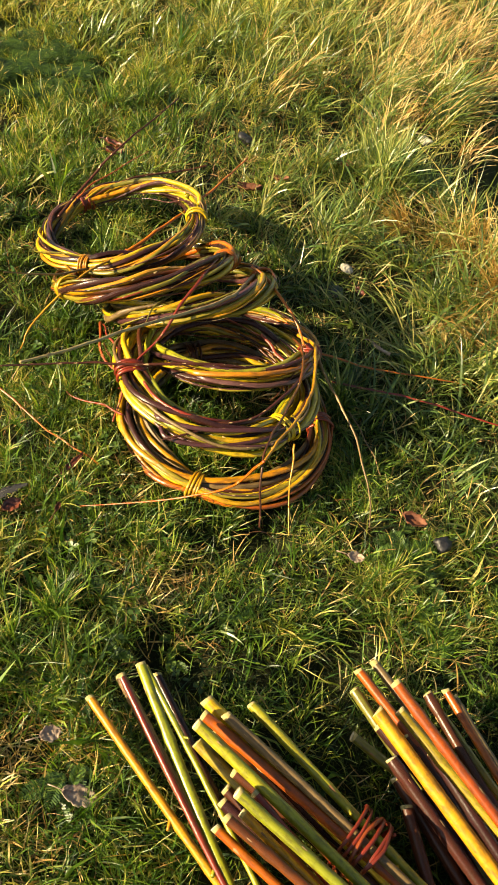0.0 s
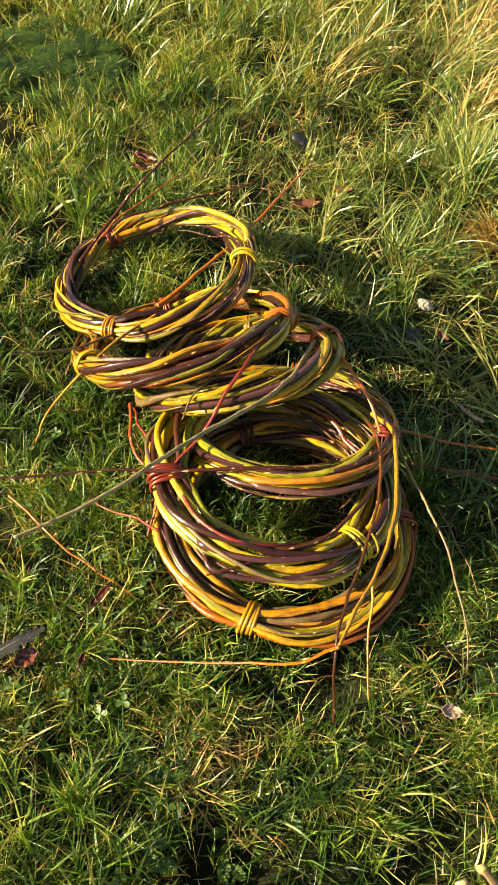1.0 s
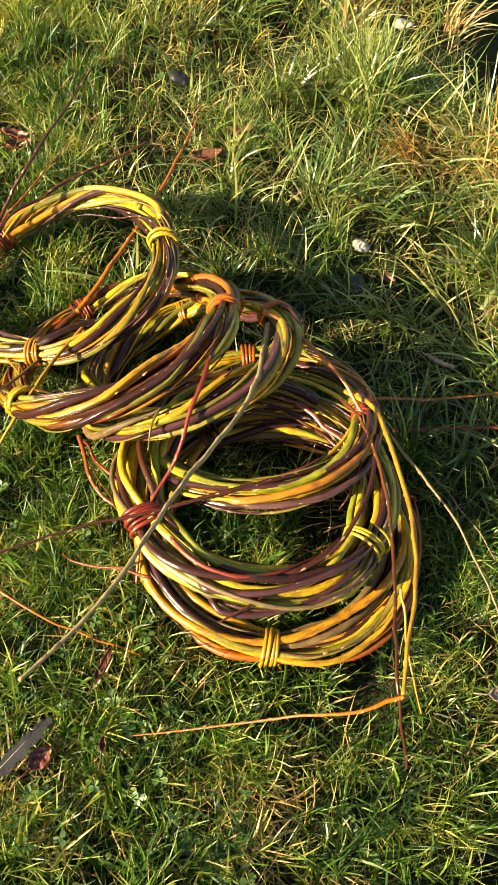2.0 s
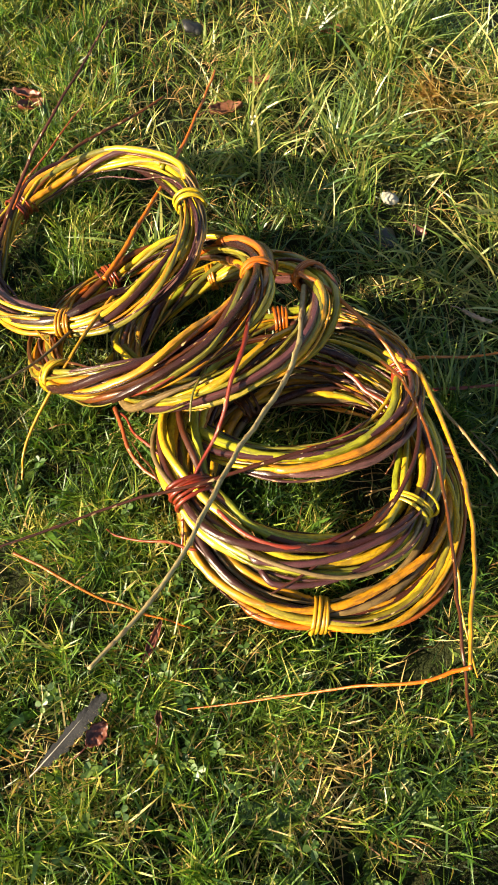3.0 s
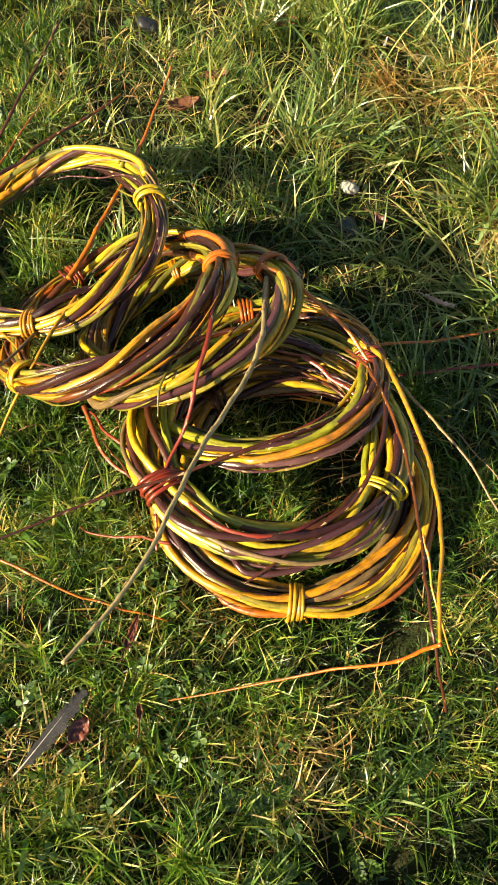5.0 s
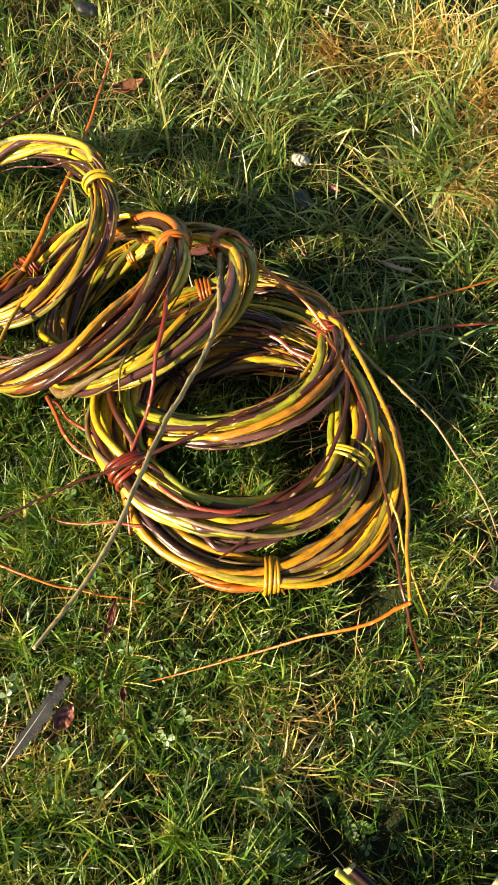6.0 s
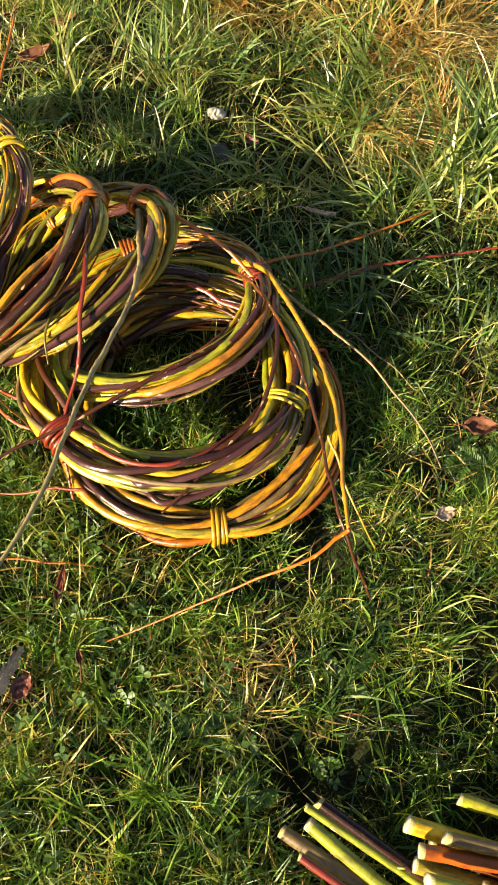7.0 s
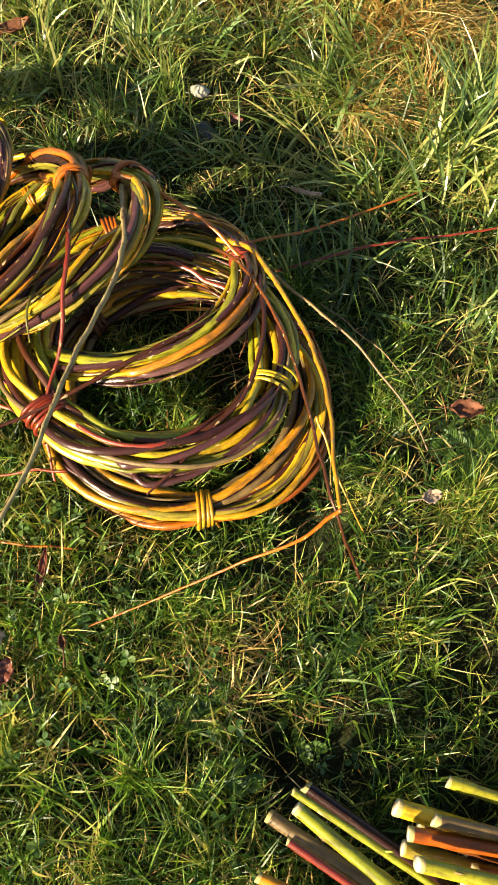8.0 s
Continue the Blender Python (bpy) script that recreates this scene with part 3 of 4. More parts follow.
bundle("loose sheaf of yellow, green and red willow rods on the grass")
add_rod(0.079, 0.721, 0.04, -28.8, 0.0062, "amber")
add_rod(0.1, 0.779, 0.014, -39.2, 0.0078, "tan")
add_rod(0.11, 0.752, 0.078, -37.3, 0.0046, "red")
add_rod(0.124, 0.782, 0.074, -40.2, 0.0075, "green")
add_rod(0.147, 0.804, 0.012, -42.6, 0.0072, "purple")
add_rod(0.129, 0.8, 0.03, -42.0, 0.0045, "green")
bundle("sheaf of thick cut willow rods tied with red willow")
add_rod(0.23, 0.77, 0.08, -19.5, 0.0095, "yellow")
add_rod(0.263, 0.753, 0.1, -20.3, 0.0068, "tan")
add_rod(0.234, 0.744, 0.093, -19.4, 0.0078, "rust")
add_rod(0.232, 0.716, 0.121, -20.9, 0.0078, "green")
add_rod(0.256, 0.746, 0.052, -20.0, 0.009, "brown")
add_rod(0.272, 0.756, 0.036, -19.1, 0.009, "purple")
add_rod(0.29, 0.788, 0.085, -21.3, 0.0068, "green")
add_rod(0.312, 0.654, 0.13, -17.6, 0.0075, "green")
add_rod(0.332, 0.668, 0.113, -20.5, 0.0062, "red")
add_rod(0.326, 0.64, 0.113, -17.8, 0.006, "amber")
add_rod(0.31, 0.623, 0.125, -16.7, 0.0068, "brown")
add_rod(0.302, 0.612, 0.108, -17.7, 0.006, "rust")
add_rod(0.24, 0.73, 0.03, -20.0, 0.009, "olive")
add_rod(0.3, 0.66, 0.06, -19.0, 0.008, "purple")
add_rod(0.3, 0.7, 0.07, -19.5, 0.0085, "brown")
add_rod(0.31, 0.72, 0.03, -20.0, 0.0085, "purple")
add_rod(0.3, 0.69, 0.025, -18.5, 0.0085, "brown")
bundle("sheaf of thick orange and olive willow rods on the lawn")
add_rod(0.423, 0.933, 0.034, -35.1, 0.0075, "rust")
add_rod(0.445, 0.962, 0.024, -38.5, 0.0068, "tan")
add_rod(0.427, 0.903, 0.026, -32.8, 0.0078, "olive")
add_rod(0.456, 0.861, 0.17, -30.6, 0.0076, "rust")
add_rod(0.476, 0.84, 0.142, -32.6, 0.008, "olive")
add_rod(0.448, 0.82, 0.15, -32.8, 0.0098, "amber")
add_rod(0.552, 0.946, 0.06, -40.2, 0.0062, "rust")
add_rod(0.53, 0.933, 0.05, -38.0, 0.0075, "brown")
add_rod(0.545, 0.93, 0.035, -39.0, 0.0075, "olive")
add_rod(0.446, 0.837, 0.02, -17.0, 0.007, "olive")
add_rod(0.537, 0.76, 0.05, -53.9, 0.0085, "brown")
add_rod(0.5, 0.86, 0.1, -33.0, 0.0095, "brown")
add_rod(0.47, 0.85, 0.06, -33.0, 0.0095, "purple")
add_rod(0.575, 0.955, 0.03, -41.0, 0.0075, "tan")
add_rod(0.52, 0.87, 0.03, -35.0, 0.009, "brown")
add_rod(0.5, 0.81, 0.06, -34.0, 0.009, "purple")
add_rod(0.52, 0.8, 0.03, -36.0, 0.009, "brown")
add_rod(0.55, 0.84, 0.07, -37.0, 0.0085, "purple")
add_rod(0.56, 0.8, 0.04, -45.0, 0.009, "purple")


def sheaf_tie(parent, centre, heading, wide, high, turns, colour, seed, r=0.0032):
    """A thin rod wound round a whole sheaf, the turns crossing and bunching unevenly."""
    rng = np.random.default_rng(seed)
    h = radians(heading)
    d, s = np.array([math.cos(h), math.sin(h), 0]), np.array([-math.sin(h), math.cos(h), 0])
    w = np.linspace(0, turns, int(turns * 30))
    a = w * 2 * np.pi
    knots = np.arange(0, turns + 0.26, 0.25)
    along = np.interp(w, knots, (knots - turns / 2) * 0.0066 + rng.normal(0, 0.003, len(knots)))
    loose = np.interp(w, knots, 1 + np.abs(rng.normal(0, 0.025, len(knots))))
    line = np.array(centre) + s * (wide * loose * np.cos(a))[:, None] + np.array([0, 0, 1.0]) * (high * loose * np.sin(a))[:, None] + d * along[:, None]
    under("binding", mesh_from("binding", *tube(line, r * np.interp(w, knots, rng.uniform(0.75, 1.15, len(knots))), 8), BARK[colour]), parent, "red willow binding")


sheaf_tie(BUNDLES[1][0], (0.476, 0.684, 0.066), -20, 0.043, 0.037, 2, "red", 8, 0.0028)
sheaf_tie(BUNDLES[1][0], (0.498, 0.677, 0.066), -20, 0.043, 0.037, 4, "red", 3, 0.0028)


# ---- ground ----
def lattice(n, seed):
    return np.random.default_rng(seed).random((n, n))


LATTICES = [lattice(64, s) for s in range(8)]


def field(x, y, cell, which):
    """Smooth random values between 0 and 1 over the plan."""
    g = LATTICES[which]
    u, v = np.asarray(x) / cell + 19.3, np.asarray(y) / cell + 7.7
    i, j = np.floor(u).astype(int), np.floor(v).astype(int)
    fu, fv = u - i, v - j
    fu, fv = fu * fu * (3 - 2 * fu), fv * fv * (3 - 2 * fv)
    i, j = i % 64, j % 64
    i1, j1 = (i + 1) % 64, (j + 1) % 64
    return (g[i, j] * (1 - fu) + g[i1, j] * fu) * (1 - fv) + (g[i, j1] * (1 - fu) + g[i1, j1] * fu) * fv


# bare, dark places in the sward: x, y, half width, half depth
BARE = ((0.118, 0.84, 0.02, 0.05), (0.2, 1.09, 0.03, 0.022), (0.31, 1.104, 0.016, 0.016), (0.132, 1.825, 0.02, 0.03), (0.6, 2.72, 0.32, 0.55),
        (0.24, 2.1, 0.04, 0.03), (0.36, 2.0, 0.045, 0.03), (0.42, 2.16, 0.05, 0.04), (0.3, 1.86, 0.03, 0.025), (0.18, 0.86, 0.028, 0.02), (0.24, 1.66, 0.03, 0.02), (0.0, 2.2, 0.05, 0.04), (-0.32, 2.3, 0.05, 0.03), (0.12, 0.93, 0.04, 0.012),
        (-0.033, 2.235, 0.05, 0.03), (0.330, 2.482, 0.06, 0.05), (0.293, 1.648, 0.04, 0.02), (0.205, 1.788, 0.025, 0.02), (0.268, 1.733, 0.035, 0.02), (0.546, 1.956, 0.05, 0.03), (0.135, 1.794, 0.02, 0.02), (0.292, 1.649, 0.035, 0.015), (0.262, 1.966, 0.04, 0.02), (0.544, 1.682, 0.04, 0.02), (0.280, 1.934, 0.05, 0.025), (0.230, 2.282, 0.04, 0.03), (-0.255, 2.307, 0.04, 0.02), (-0.317, 2.117, 0.03, 0.015), (0.240, 1.126, 0.022, 0.016), (-0.555, 2.064, 0.04, 0.02), (0.042, 2.264, 0.03, 0.03), (0.316, 2.006, 0.05, 0.03), (-0.130, 2.390, 0.05, 0.05), (-0.461, 2.496, 0.05, 0.05), (0.2, 2.53, 0.1, 0.05), (0.025, 2.145, 0.04, 0.04), (0.6, 1.96, 0.06, 0.035), (0.38, 2.42, 0.1, 0.1))


def bare(x, y):
    b = ditch(x, y)
    for cx, cy, rx, ry in BARE:
        b = np.maximum(b, np.exp(-(((x - cx) / rx) ** 2 + ((y - cy) / ry) ** 2) ** 2))
    return b


def ditch(x, y):
    """The dark hollow beyond the dry margin."""
    return np.exp(-(((x - 0.74) / 0.43) ** 2 + ((y - 2.86) / 0.66) ** 2) ** 4)


# turf thinned and sunk to darken it where shade lies by rods and wreaths
SHADE_THIN = ((0.38, 1.03, 0.07, 0.06), (0.4, 0.94, 0.09, 0.07), (0.48, 1.52, 0.1, 0.08), (0.33, 1.66, 0.06, 0.04), (0.24, 1.82, 0.07, 0.05), (0.3, 0.88, 0.13, 0.07), (0.17, 0.82, 0.06, 0.07), (0.44, 0.84, 0.12, 0.1), (0.35, 0.76, 0.14, 0.08))


def shade_thin(x, y):
    return np.maximum.reduce([np.exp(-(((x - a) / c) ** 2 + ((y - b) / d) ** 2) ** 2) for a, b, c, d in SHADE_THIN])


def pockets(x, y):
    """Small dark holes between the cushions of the sward (0 to 1)."""
    v = 0.6 * field(x, y, 0.07, 1) + 0.4 * field(x, y, 0.035, 7)
    return np.clip((0.48 - v) / 0.16, 0, 1) * np.clip(2.0 - np.hypot(x, y - 1.75), 0, 1)


def ground_height(x, y):
    near = np.clip(2.6 - np.hypot(x, y - 1.75), 0, 1)
    return -0.012 + near * (0.016 * (field(x, y, 0.35, 0) - 0.5) + 0.008 * (field(x, y, 0.08, 1) - 0.5)) - 0.012 * bare(x, y) - 0.016 * pockets(x, y) - 0.014 * shade_thin(x, y) - 0.12 * ditch(x, y)


def axis(lo, hi, step, reach):
    near = np.arange(lo, hi + 1e-6, step)
    out = np.cumsum(step * 1.22 ** np.arange(1, 40))
    out = out[out < reach]
    return np.concatenate([lo - out[::-1], near, hi + out])


gx, gy = axis(-1.2, 1.2, 0.014, 130), axis(0.3, 3.4, 0.014, 130)
GX, GY = np.meshgrid(gx, gy)
GZ = ground_height(GX, GY)
nx_, ny_ = len(gx), len(gy)
gv = np.stack([GX.ravel(), GY.ravel(), GZ.ravel()], 1)
ii, jj = np.meshgrid(np.arange(nx_ - 1), np.arange(ny_ - 1))
q = (jj * nx_ + ii).ravel()
gf = np.stack([q, q + 1, q + nx_ + 1, q + nx_], 1)


def fast_mesh(name, verts, quads, material, smooth=False):
    """A mesh of quads from arrays."""
    me = bpy.data.meshes.new(name)
    me.vertices.add(len(verts))
    me.vertices.foreach_set("co", np.asarray(verts, dtype=np.float32).ravel())
    me.loops.add(quads.size)
    me.loops.foreach_set("vertex_index", quads.astype(np.int32).ravel())
    me.polygons.add(len(quads))
    me.polygons.foreach_set("loop_start", np.arange(0, quads.size, 4, dtype=np.int32))
    me.polygons.foreach_set("use_smooth", np.full(len(quads), smooth))
    me.materials.append(material)
    me.update(calc_edges=True)
    return me


tagged(new("ground", fast_mesh("ground", gv, gf, SOIL, True)), "soil darkened for the shade between blades, with thatch under the grass", "ground", kind="structure")

# how high the sward may stand under the rings and rods
CELL, X0, Y0 = 0.008, -1.6, 0.2
LIMIT = np.full((430, 480), 9.0)


def press(line, r):
    for x, y, z in line:
        i, j = int((x - X0) / CELL), int((y - Y0) / CELL)
        k = max(1, int(round((r - 0.004) / CELL)))
        if k <= i < 430 - k and k <= j < 480 - k:
            LIMIT[i - k:i + k + 1, j - k:j + k + 1] = np.minimum(LIMIT[i - k:i + k + 1, j - k:j + k + 1], max(0.0, z - r * 0.6))


for ring in RINGS.values():
    th = np.linspace(0, 6.283, 240)
    press(ring.place(th, 0.0, 0.0), ring.wide)
for b, lines in BUNDLES:
    for line in lines:
        press(line, 0.008)


# the sward is parted where stones, leaves and the feather lie
for sx, sy, sr in ((0.131, 1.9, 0.02), (0.13, 1.83, 0.022), (-0.268, 2.275, 0.02), (0.169, 2.556, 0.02), (0.42, 1.265, 0.026), (0.365, 1.14, 0.018),
                   (-0.19, 0.962, 0.018), (-0.205, 0.985, 0.02), (0.506, 1.25, 0.016), (0.1, 0.61, 0.024), (0.045, 0.66, 0.02)):
    press(((sx, sy - sr * 0.5, 0.016), (sx, sy + sr * 0.5, 0.016)), sr)


def limit_at(x, y):
    i = np.clip(((x - X0) / CELL).astype(int), 0, 429)
    j = np.clip(((y - Y0) / CELL).astype(int), 0, 479)
    v = LIMIT[i, j]
    return np.where((x < X0) | (x > X0 + 3.43) | (y < Y0) | (y > Y0 + 3.83), 9.0, v)


def blades(rng, x, y, length, width, lean, curl, heading, seg=4):
    """Tapered, bent blades rooted at x, y. All arguments are arrays of one length. Returns verts and quads."""
    n = len(x)
    z = ground_height(x, y) - 0.003
    s = np.linspace(0, 1, seg + 1)
    ang = lean[:, None] + curl[:, None] * s[None, :] ** 1.3
    ds = length[:, None] / seg
    hx = np.concatenate([np.zeros((n, 1)), np.cumsum(np.sin(ang[:, :-1]) * ds, 1)], 1)
    hz = np.concatenate([np.zeros((n, 1)), np.cumsum(np.cos(ang[:, :-1]) * ds, 1)], 1)
    drift = rng.normal(0, 0.6, n)[:, None] * s[None, :] ** 2 * length[:, None] * 0.5
    c, d = np.cos(heading)[:, None], np.sin(heading)[:, None]
    px = x[:, None] + hx * c - drift * d
    py = y[:, None] + hx * d + drift * c
    top = hz.max(1)
    lim = np.minimum.reduce([limit_at(px[:, i], py[:, i]) for i in range(seg + 1)])
    squash = np.clip((lim - z) / np.maximum(top, 1e-4), 0.0, 1.0)
    pz = np.maximum(z[:, None] + hz * squash[:, None], z[:, None] + 0.001)
    keep = ~((lim < 0.012) & (rng.random(n) < 0.5)) & (rng.random(n) > 0.9 * bare(x, y))
    prof = (np.array([0.55, 0.95, 1.0, 0.72, 0.06]) if seg == 4 else np.interp(s, [0, 0.25, 0.6, 1], [0.6, 1, 0.85, 0.06]))
    tw = rng.uniform(-1.1, 1.1, n)[:, None] + rng.normal(0, 0.5, n)[:, None] * s[None, :]
    wx, wy, wz = -d * np.cos(tw), c * np.cos(tw), np.sin(tw) * 0.8
    w = width[:, None] * prof[None, :] * 0.5
    L = np.stack([px - wx * w, py - wy * w, pz - wz * w], 2)
    R = np.stack([px + wx * w, py + wy * w, pz + wz * w], 2)
    V = np.stack([L, R], 2)[keep].reshape(-1, 3)
    m = int(keep.sum())
    base = np.arange(m)[:, None] * (2 * (seg + 1)) + 2 * np.arange(seg)[None, :]
    Q = np.stack([base, base + 1, base + 3, base + 2], 2).reshape(-1, 4)
    return V, Q


def scatter(rng, n, box, clump=0.0, spread=0.013, per=24):
    """Places over a box; part of them gathered in tufts with a heading away from the tuft's heart. Also how far out in its tuft each one roots."""
    x0, x1, y0, y1 = box
    k = int(n * clump)
    x, y = rng.uniform(x0, x1, n), rng.uniform(y0, y1, n)
    head, out = rng.uniform(0, 6.283, n), rng.uniform(0.2, 1.0, n)
    if k:
        m = max(1, k // per)
        cx, cy = rng.uniform(x0, x1, m), rng.uniform(y0, y1, m)
        size, comb = rng.uniform(0.5, 1.6, m), rng.uniform(0, 6.283, m)
        pick = rng.integers(0, m, k)
        r, a = np.abs(rng.normal(0, 1, k)), rng.uniform(0, 6.283, k)
        x[:k] = cx[pick] + r * size[pick] * spread * np.cos(a)
        y[:k] = cy[pick] + r * size[pick] * spread * np.sin(a)
        head[:k] = np.where(rng.random(k) < 0.55, comb[pick] + rng.normal(0, 0.7, k), a + rng.normal(0, 0.9, k))
        out[:k] = np.clip(r * 0.55, 0, 1)
    return x, y, head, out


def stuff(name, chunks, material, label, category):
    verts, quads, at = [], [], 0
    for V, Q in chunks:
        verts.append(V)
        quads.append(Q + at)
        at += len(V)
    return tagged(new(name, fast_mesh(name, np.concatenate(verts), np.concatenate(quads), material)), label, category, kind="stuff")


def rough_side(x, y):
    """How far a place belongs to the long, dry margin of the lawn (0 to 1)."""
    e = (x - 0.24) * 1.1 + (y - 1.9) * 0.75 + 0.7 * (field(x, y, 0.3, 2) - 0.5)
    return np.clip(e / 0.55 + 0.25, 0, 1)


def behind(x, y):
    """The taller, unmown grass beyond and beside the wreaths."""
    return np.clip((y - 1.45 + 0.55 * (x - 0.1)) / 0.2, 0, 1) * np.clip((x + 0.55) / 0.2, 0, 1)


AROUND = (-2.4, 2.4, -0.9, 4.6)
WIDE = (-9.0, 9.0, -5.0, 12.0)
NEAR = (-0.8, 0.88, 0.42, 2.5)
MID = (-2.0, 1.8, 2.3, 4.4)


def inside(x, y, box, soft):
    """1 well inside a box, falling to 0 at its border over a ragged width."""
    d = np.minimum.reduce([x - box[0], box[1] - x, y - box[2], box[3] - y])
    return np.clip(d / (soft * (0.5 + field(x, y, 0.2, 2))), 0, 1)


rng = np.random.default_rng(5)


def lawn(rng, n, box, lo, hi, w0, w1, clump, big=1.0, seg=4, lean=(0.1, 1.1), soft=0.12):
    x, y, head, out = scatter(rng, n, box, clump)
    thick = 0.06 + 1.25 * field(x, y, 0.05, 3) ** 1.5 + 0.5 * field(x, y, 0.21, 4) - 0.35 * behind(x, y) * (field(x, y, 0.09, 6) < 0.38)
    keep = (rng.random(n) < thick * (1 - 0.84 * behind(x, y)) * inside(x, y, box, soft) * (1 - 0.5 * shade_thin(x, y))) & (rng.random(n) > bare(x, y) * 1.05) & (rng.random(n) > 0.88 * pockets(x, y))
    x, y, head, out = x[keep], y[keep], head[keep], out[keep]
    m = len(x)
    tall = 0.42 + 0.75 * field(x, y, 0.13, 5) + 0.8 * field(x, y, 0.045, 1) ** 2 + 0.8 * rough_side(x, y) + 0.4 * behind(x, y)
    ln = np.minimum(rng.uniform(lo, hi, m) * tall * big, 0.12)
    tilt = lean[0] + (lean[1] - lean[0]) * np.clip(out + rng.normal(0, 0.2, m), 0, 1.2)
    return blades(rng, x, y, ln, rng.uniform(w0, w1, m) * big ** 0.6, tilt, rng.uniform(-0.4, 1.7, m), head, seg)


stuff("lawn_grass", [
    lawn(rng, 150000, NEAR, 0.018, 0.05, 0.0007, 0.0016, 0.75, seg=3, lean=(0.0, 0.7)),
    lawn(rng, 84000, NEAR, 0.026, 0.066, 0.0014, 0.003, 0.75, lean=(0.05, 0.9)),
    lawn(rng, 9000, NEAR, 0.035, 0.065, 0.0024, 0.0038, 0.0, lean=(0.4, 1.3)),
    lawn(rng, 50000, MID, 0.03, 0.07, 0.0018, 0.0038, 0.6, 1.1, seg=3, soft=0.7),
    lawn(rng, 150000, AROUND, 0.03, 0.06, 0.0024, 0.0048, 0.5, 1.0, seg=2, soft=1.2),
    lawn(rng, 60000, WIDE, 0.05, 0.1, 0.006, 0.012, 0.5, 1.1, seg=2, soft=4.0),
], GRASS, "short green and yellowish lawn grass, lit from the side", "grass")


stuff("meadow_grass", [lawn(np.random.default_rng(8), 235000, (-1.9, 0.5, 1.8, 4.3), 0.025, 0.06, 0.0013, 0.003, 0.7, seg=3, soft=0.9)], MEADOW,
      "yellowish sunlit grass of the rougher lawn", "grass")


def shoots(rng, n, box):
    x, y, head, _ = scatter(rng, n, box, 0.3, 0.02)
    keep = (field(x, y, 0.09, 6) > 0.2) & (rng.random(n) > bare(x, y))
    x, y, head = x[keep], y[keep], head[keep]
    m = len(x)
    return blades(rng, x, y, rng.uniform(0.008, 0.022, m), rng.uniform(0.0016, 0.0036, m), rng.uniform(0.1, 1.4, m), rng.uniform(-0.2, 0.9, m), head, 2)


stuff("moss", [shoots(rng, 120000, NEAR), shoots(rng, 14000, MID)], MOSS, "low green moss between the grass blades, darkened for shade in the gaps", "moss")


def feather_moss(rng, n, box):
    """Bright, fine moss in cushions of a hand's width."""
    x, y, head, _ = scatter(rng, n, box, 0.5, 0.012, 30)
    want = np.clip((field(x, y, 0.11, 2) - 0.43) * 3.2, 0, 1) * np.clip((field(x, y, 0.03, 5) - 0.25) * 2, 0, 1) * (1 - 0.7 * behind(x, y)) * (1 - shade_thin(x, y))
    keep = rng.random(n) < want
    x, y, head = x[keep], y[keep], head[keep]
    m = len(x)
    return blades(rng, x, y, rng.uniform(0.014, 0.03, m), rng.uniform(0.0008, 0.0016, m), rng.uniform(0.0, 1.2, m), rng.uniform(-0.5, 1.2, m), head, 2)


stuff("feather_moss", [feather_moss(np.random.default_rng(12), 190000, NEAR)], MEADOW, "cushions of fine yellow-green moss in the lawn", "moss")


def dead_blades(rng, n, box, big=1.0):
    """Single withered blades and bits of stalk lying on top of the sward."""
    x, y, head, _ = scatter(rng, n, box, 0.6, 0.02, 7)
    keep = (rng.random(n) < (0.35 + field(x, y, 0.12, 7)) * inside(x, y, box, 0.1 * big)) & (rng.random(n) > shade_thin(x, y))
    x, y, head = x[keep], y[keep], head[keep]
    m = len(x)
    return blades(rng, x, y, big * rng.uniform(0.025, 0.07, m), big ** 0.5 * rng.uniform(0.001, 0.0026, m), rng.uniform(0.25, 1.1, m), rng.uniform(0.2, 2.2, m), head, 5)


WITHERED = blade_mat("withered_blades", [(0.0, (0.12, 0.05, 0.016)), (0.4, (0.3, 0.14, 0.035)), (0.75, (0.45, 0.27, 0.08)), (1.0, (0.55, 0.42, 0.18))], (0.2, 0.08, 0.02), 0.4, 0.55, 0.2)
stuff("withered_grass", [dead_blades(np.random.default_rng(14), 5200, NEAR), dead_blades(np.random.default_rng(15), 16000, (0.44, 1.3, 2.5, 3.6), 2.4)], WITHERED, "curled orange-brown withered blades among the grass", "grass")


def herbs(rng, n, box):
    x, y, head, _ = scatter(rng, n, box, 0.8, 0.016, 9)
    keep = (rng.random(n) > 0.6 * shade_thin(x, y)) & (field(x, y, 0.07, 0) > 0.42) & (rng.random(n) > bare(x, y) * 0.7) & (rng.random(n) > 0.6 * behind(x, y))
    x, y, head = x[keep], y[keep], head[keep]
    m = len(x)
    return blades(rng, x, y, rng.uniform(0.01, 0.024, m), rng.uniform(0.003, 0.006, m), rng.uniform(0.3, 1.3, m), rng.uniform(0.2, 1.2, m), head, 3)


stuff("herb_leaves", [herbs(rng, 26000, NEAR)], LEAFY, "small broad leaves of lawn herbs in the grass", "weeds")


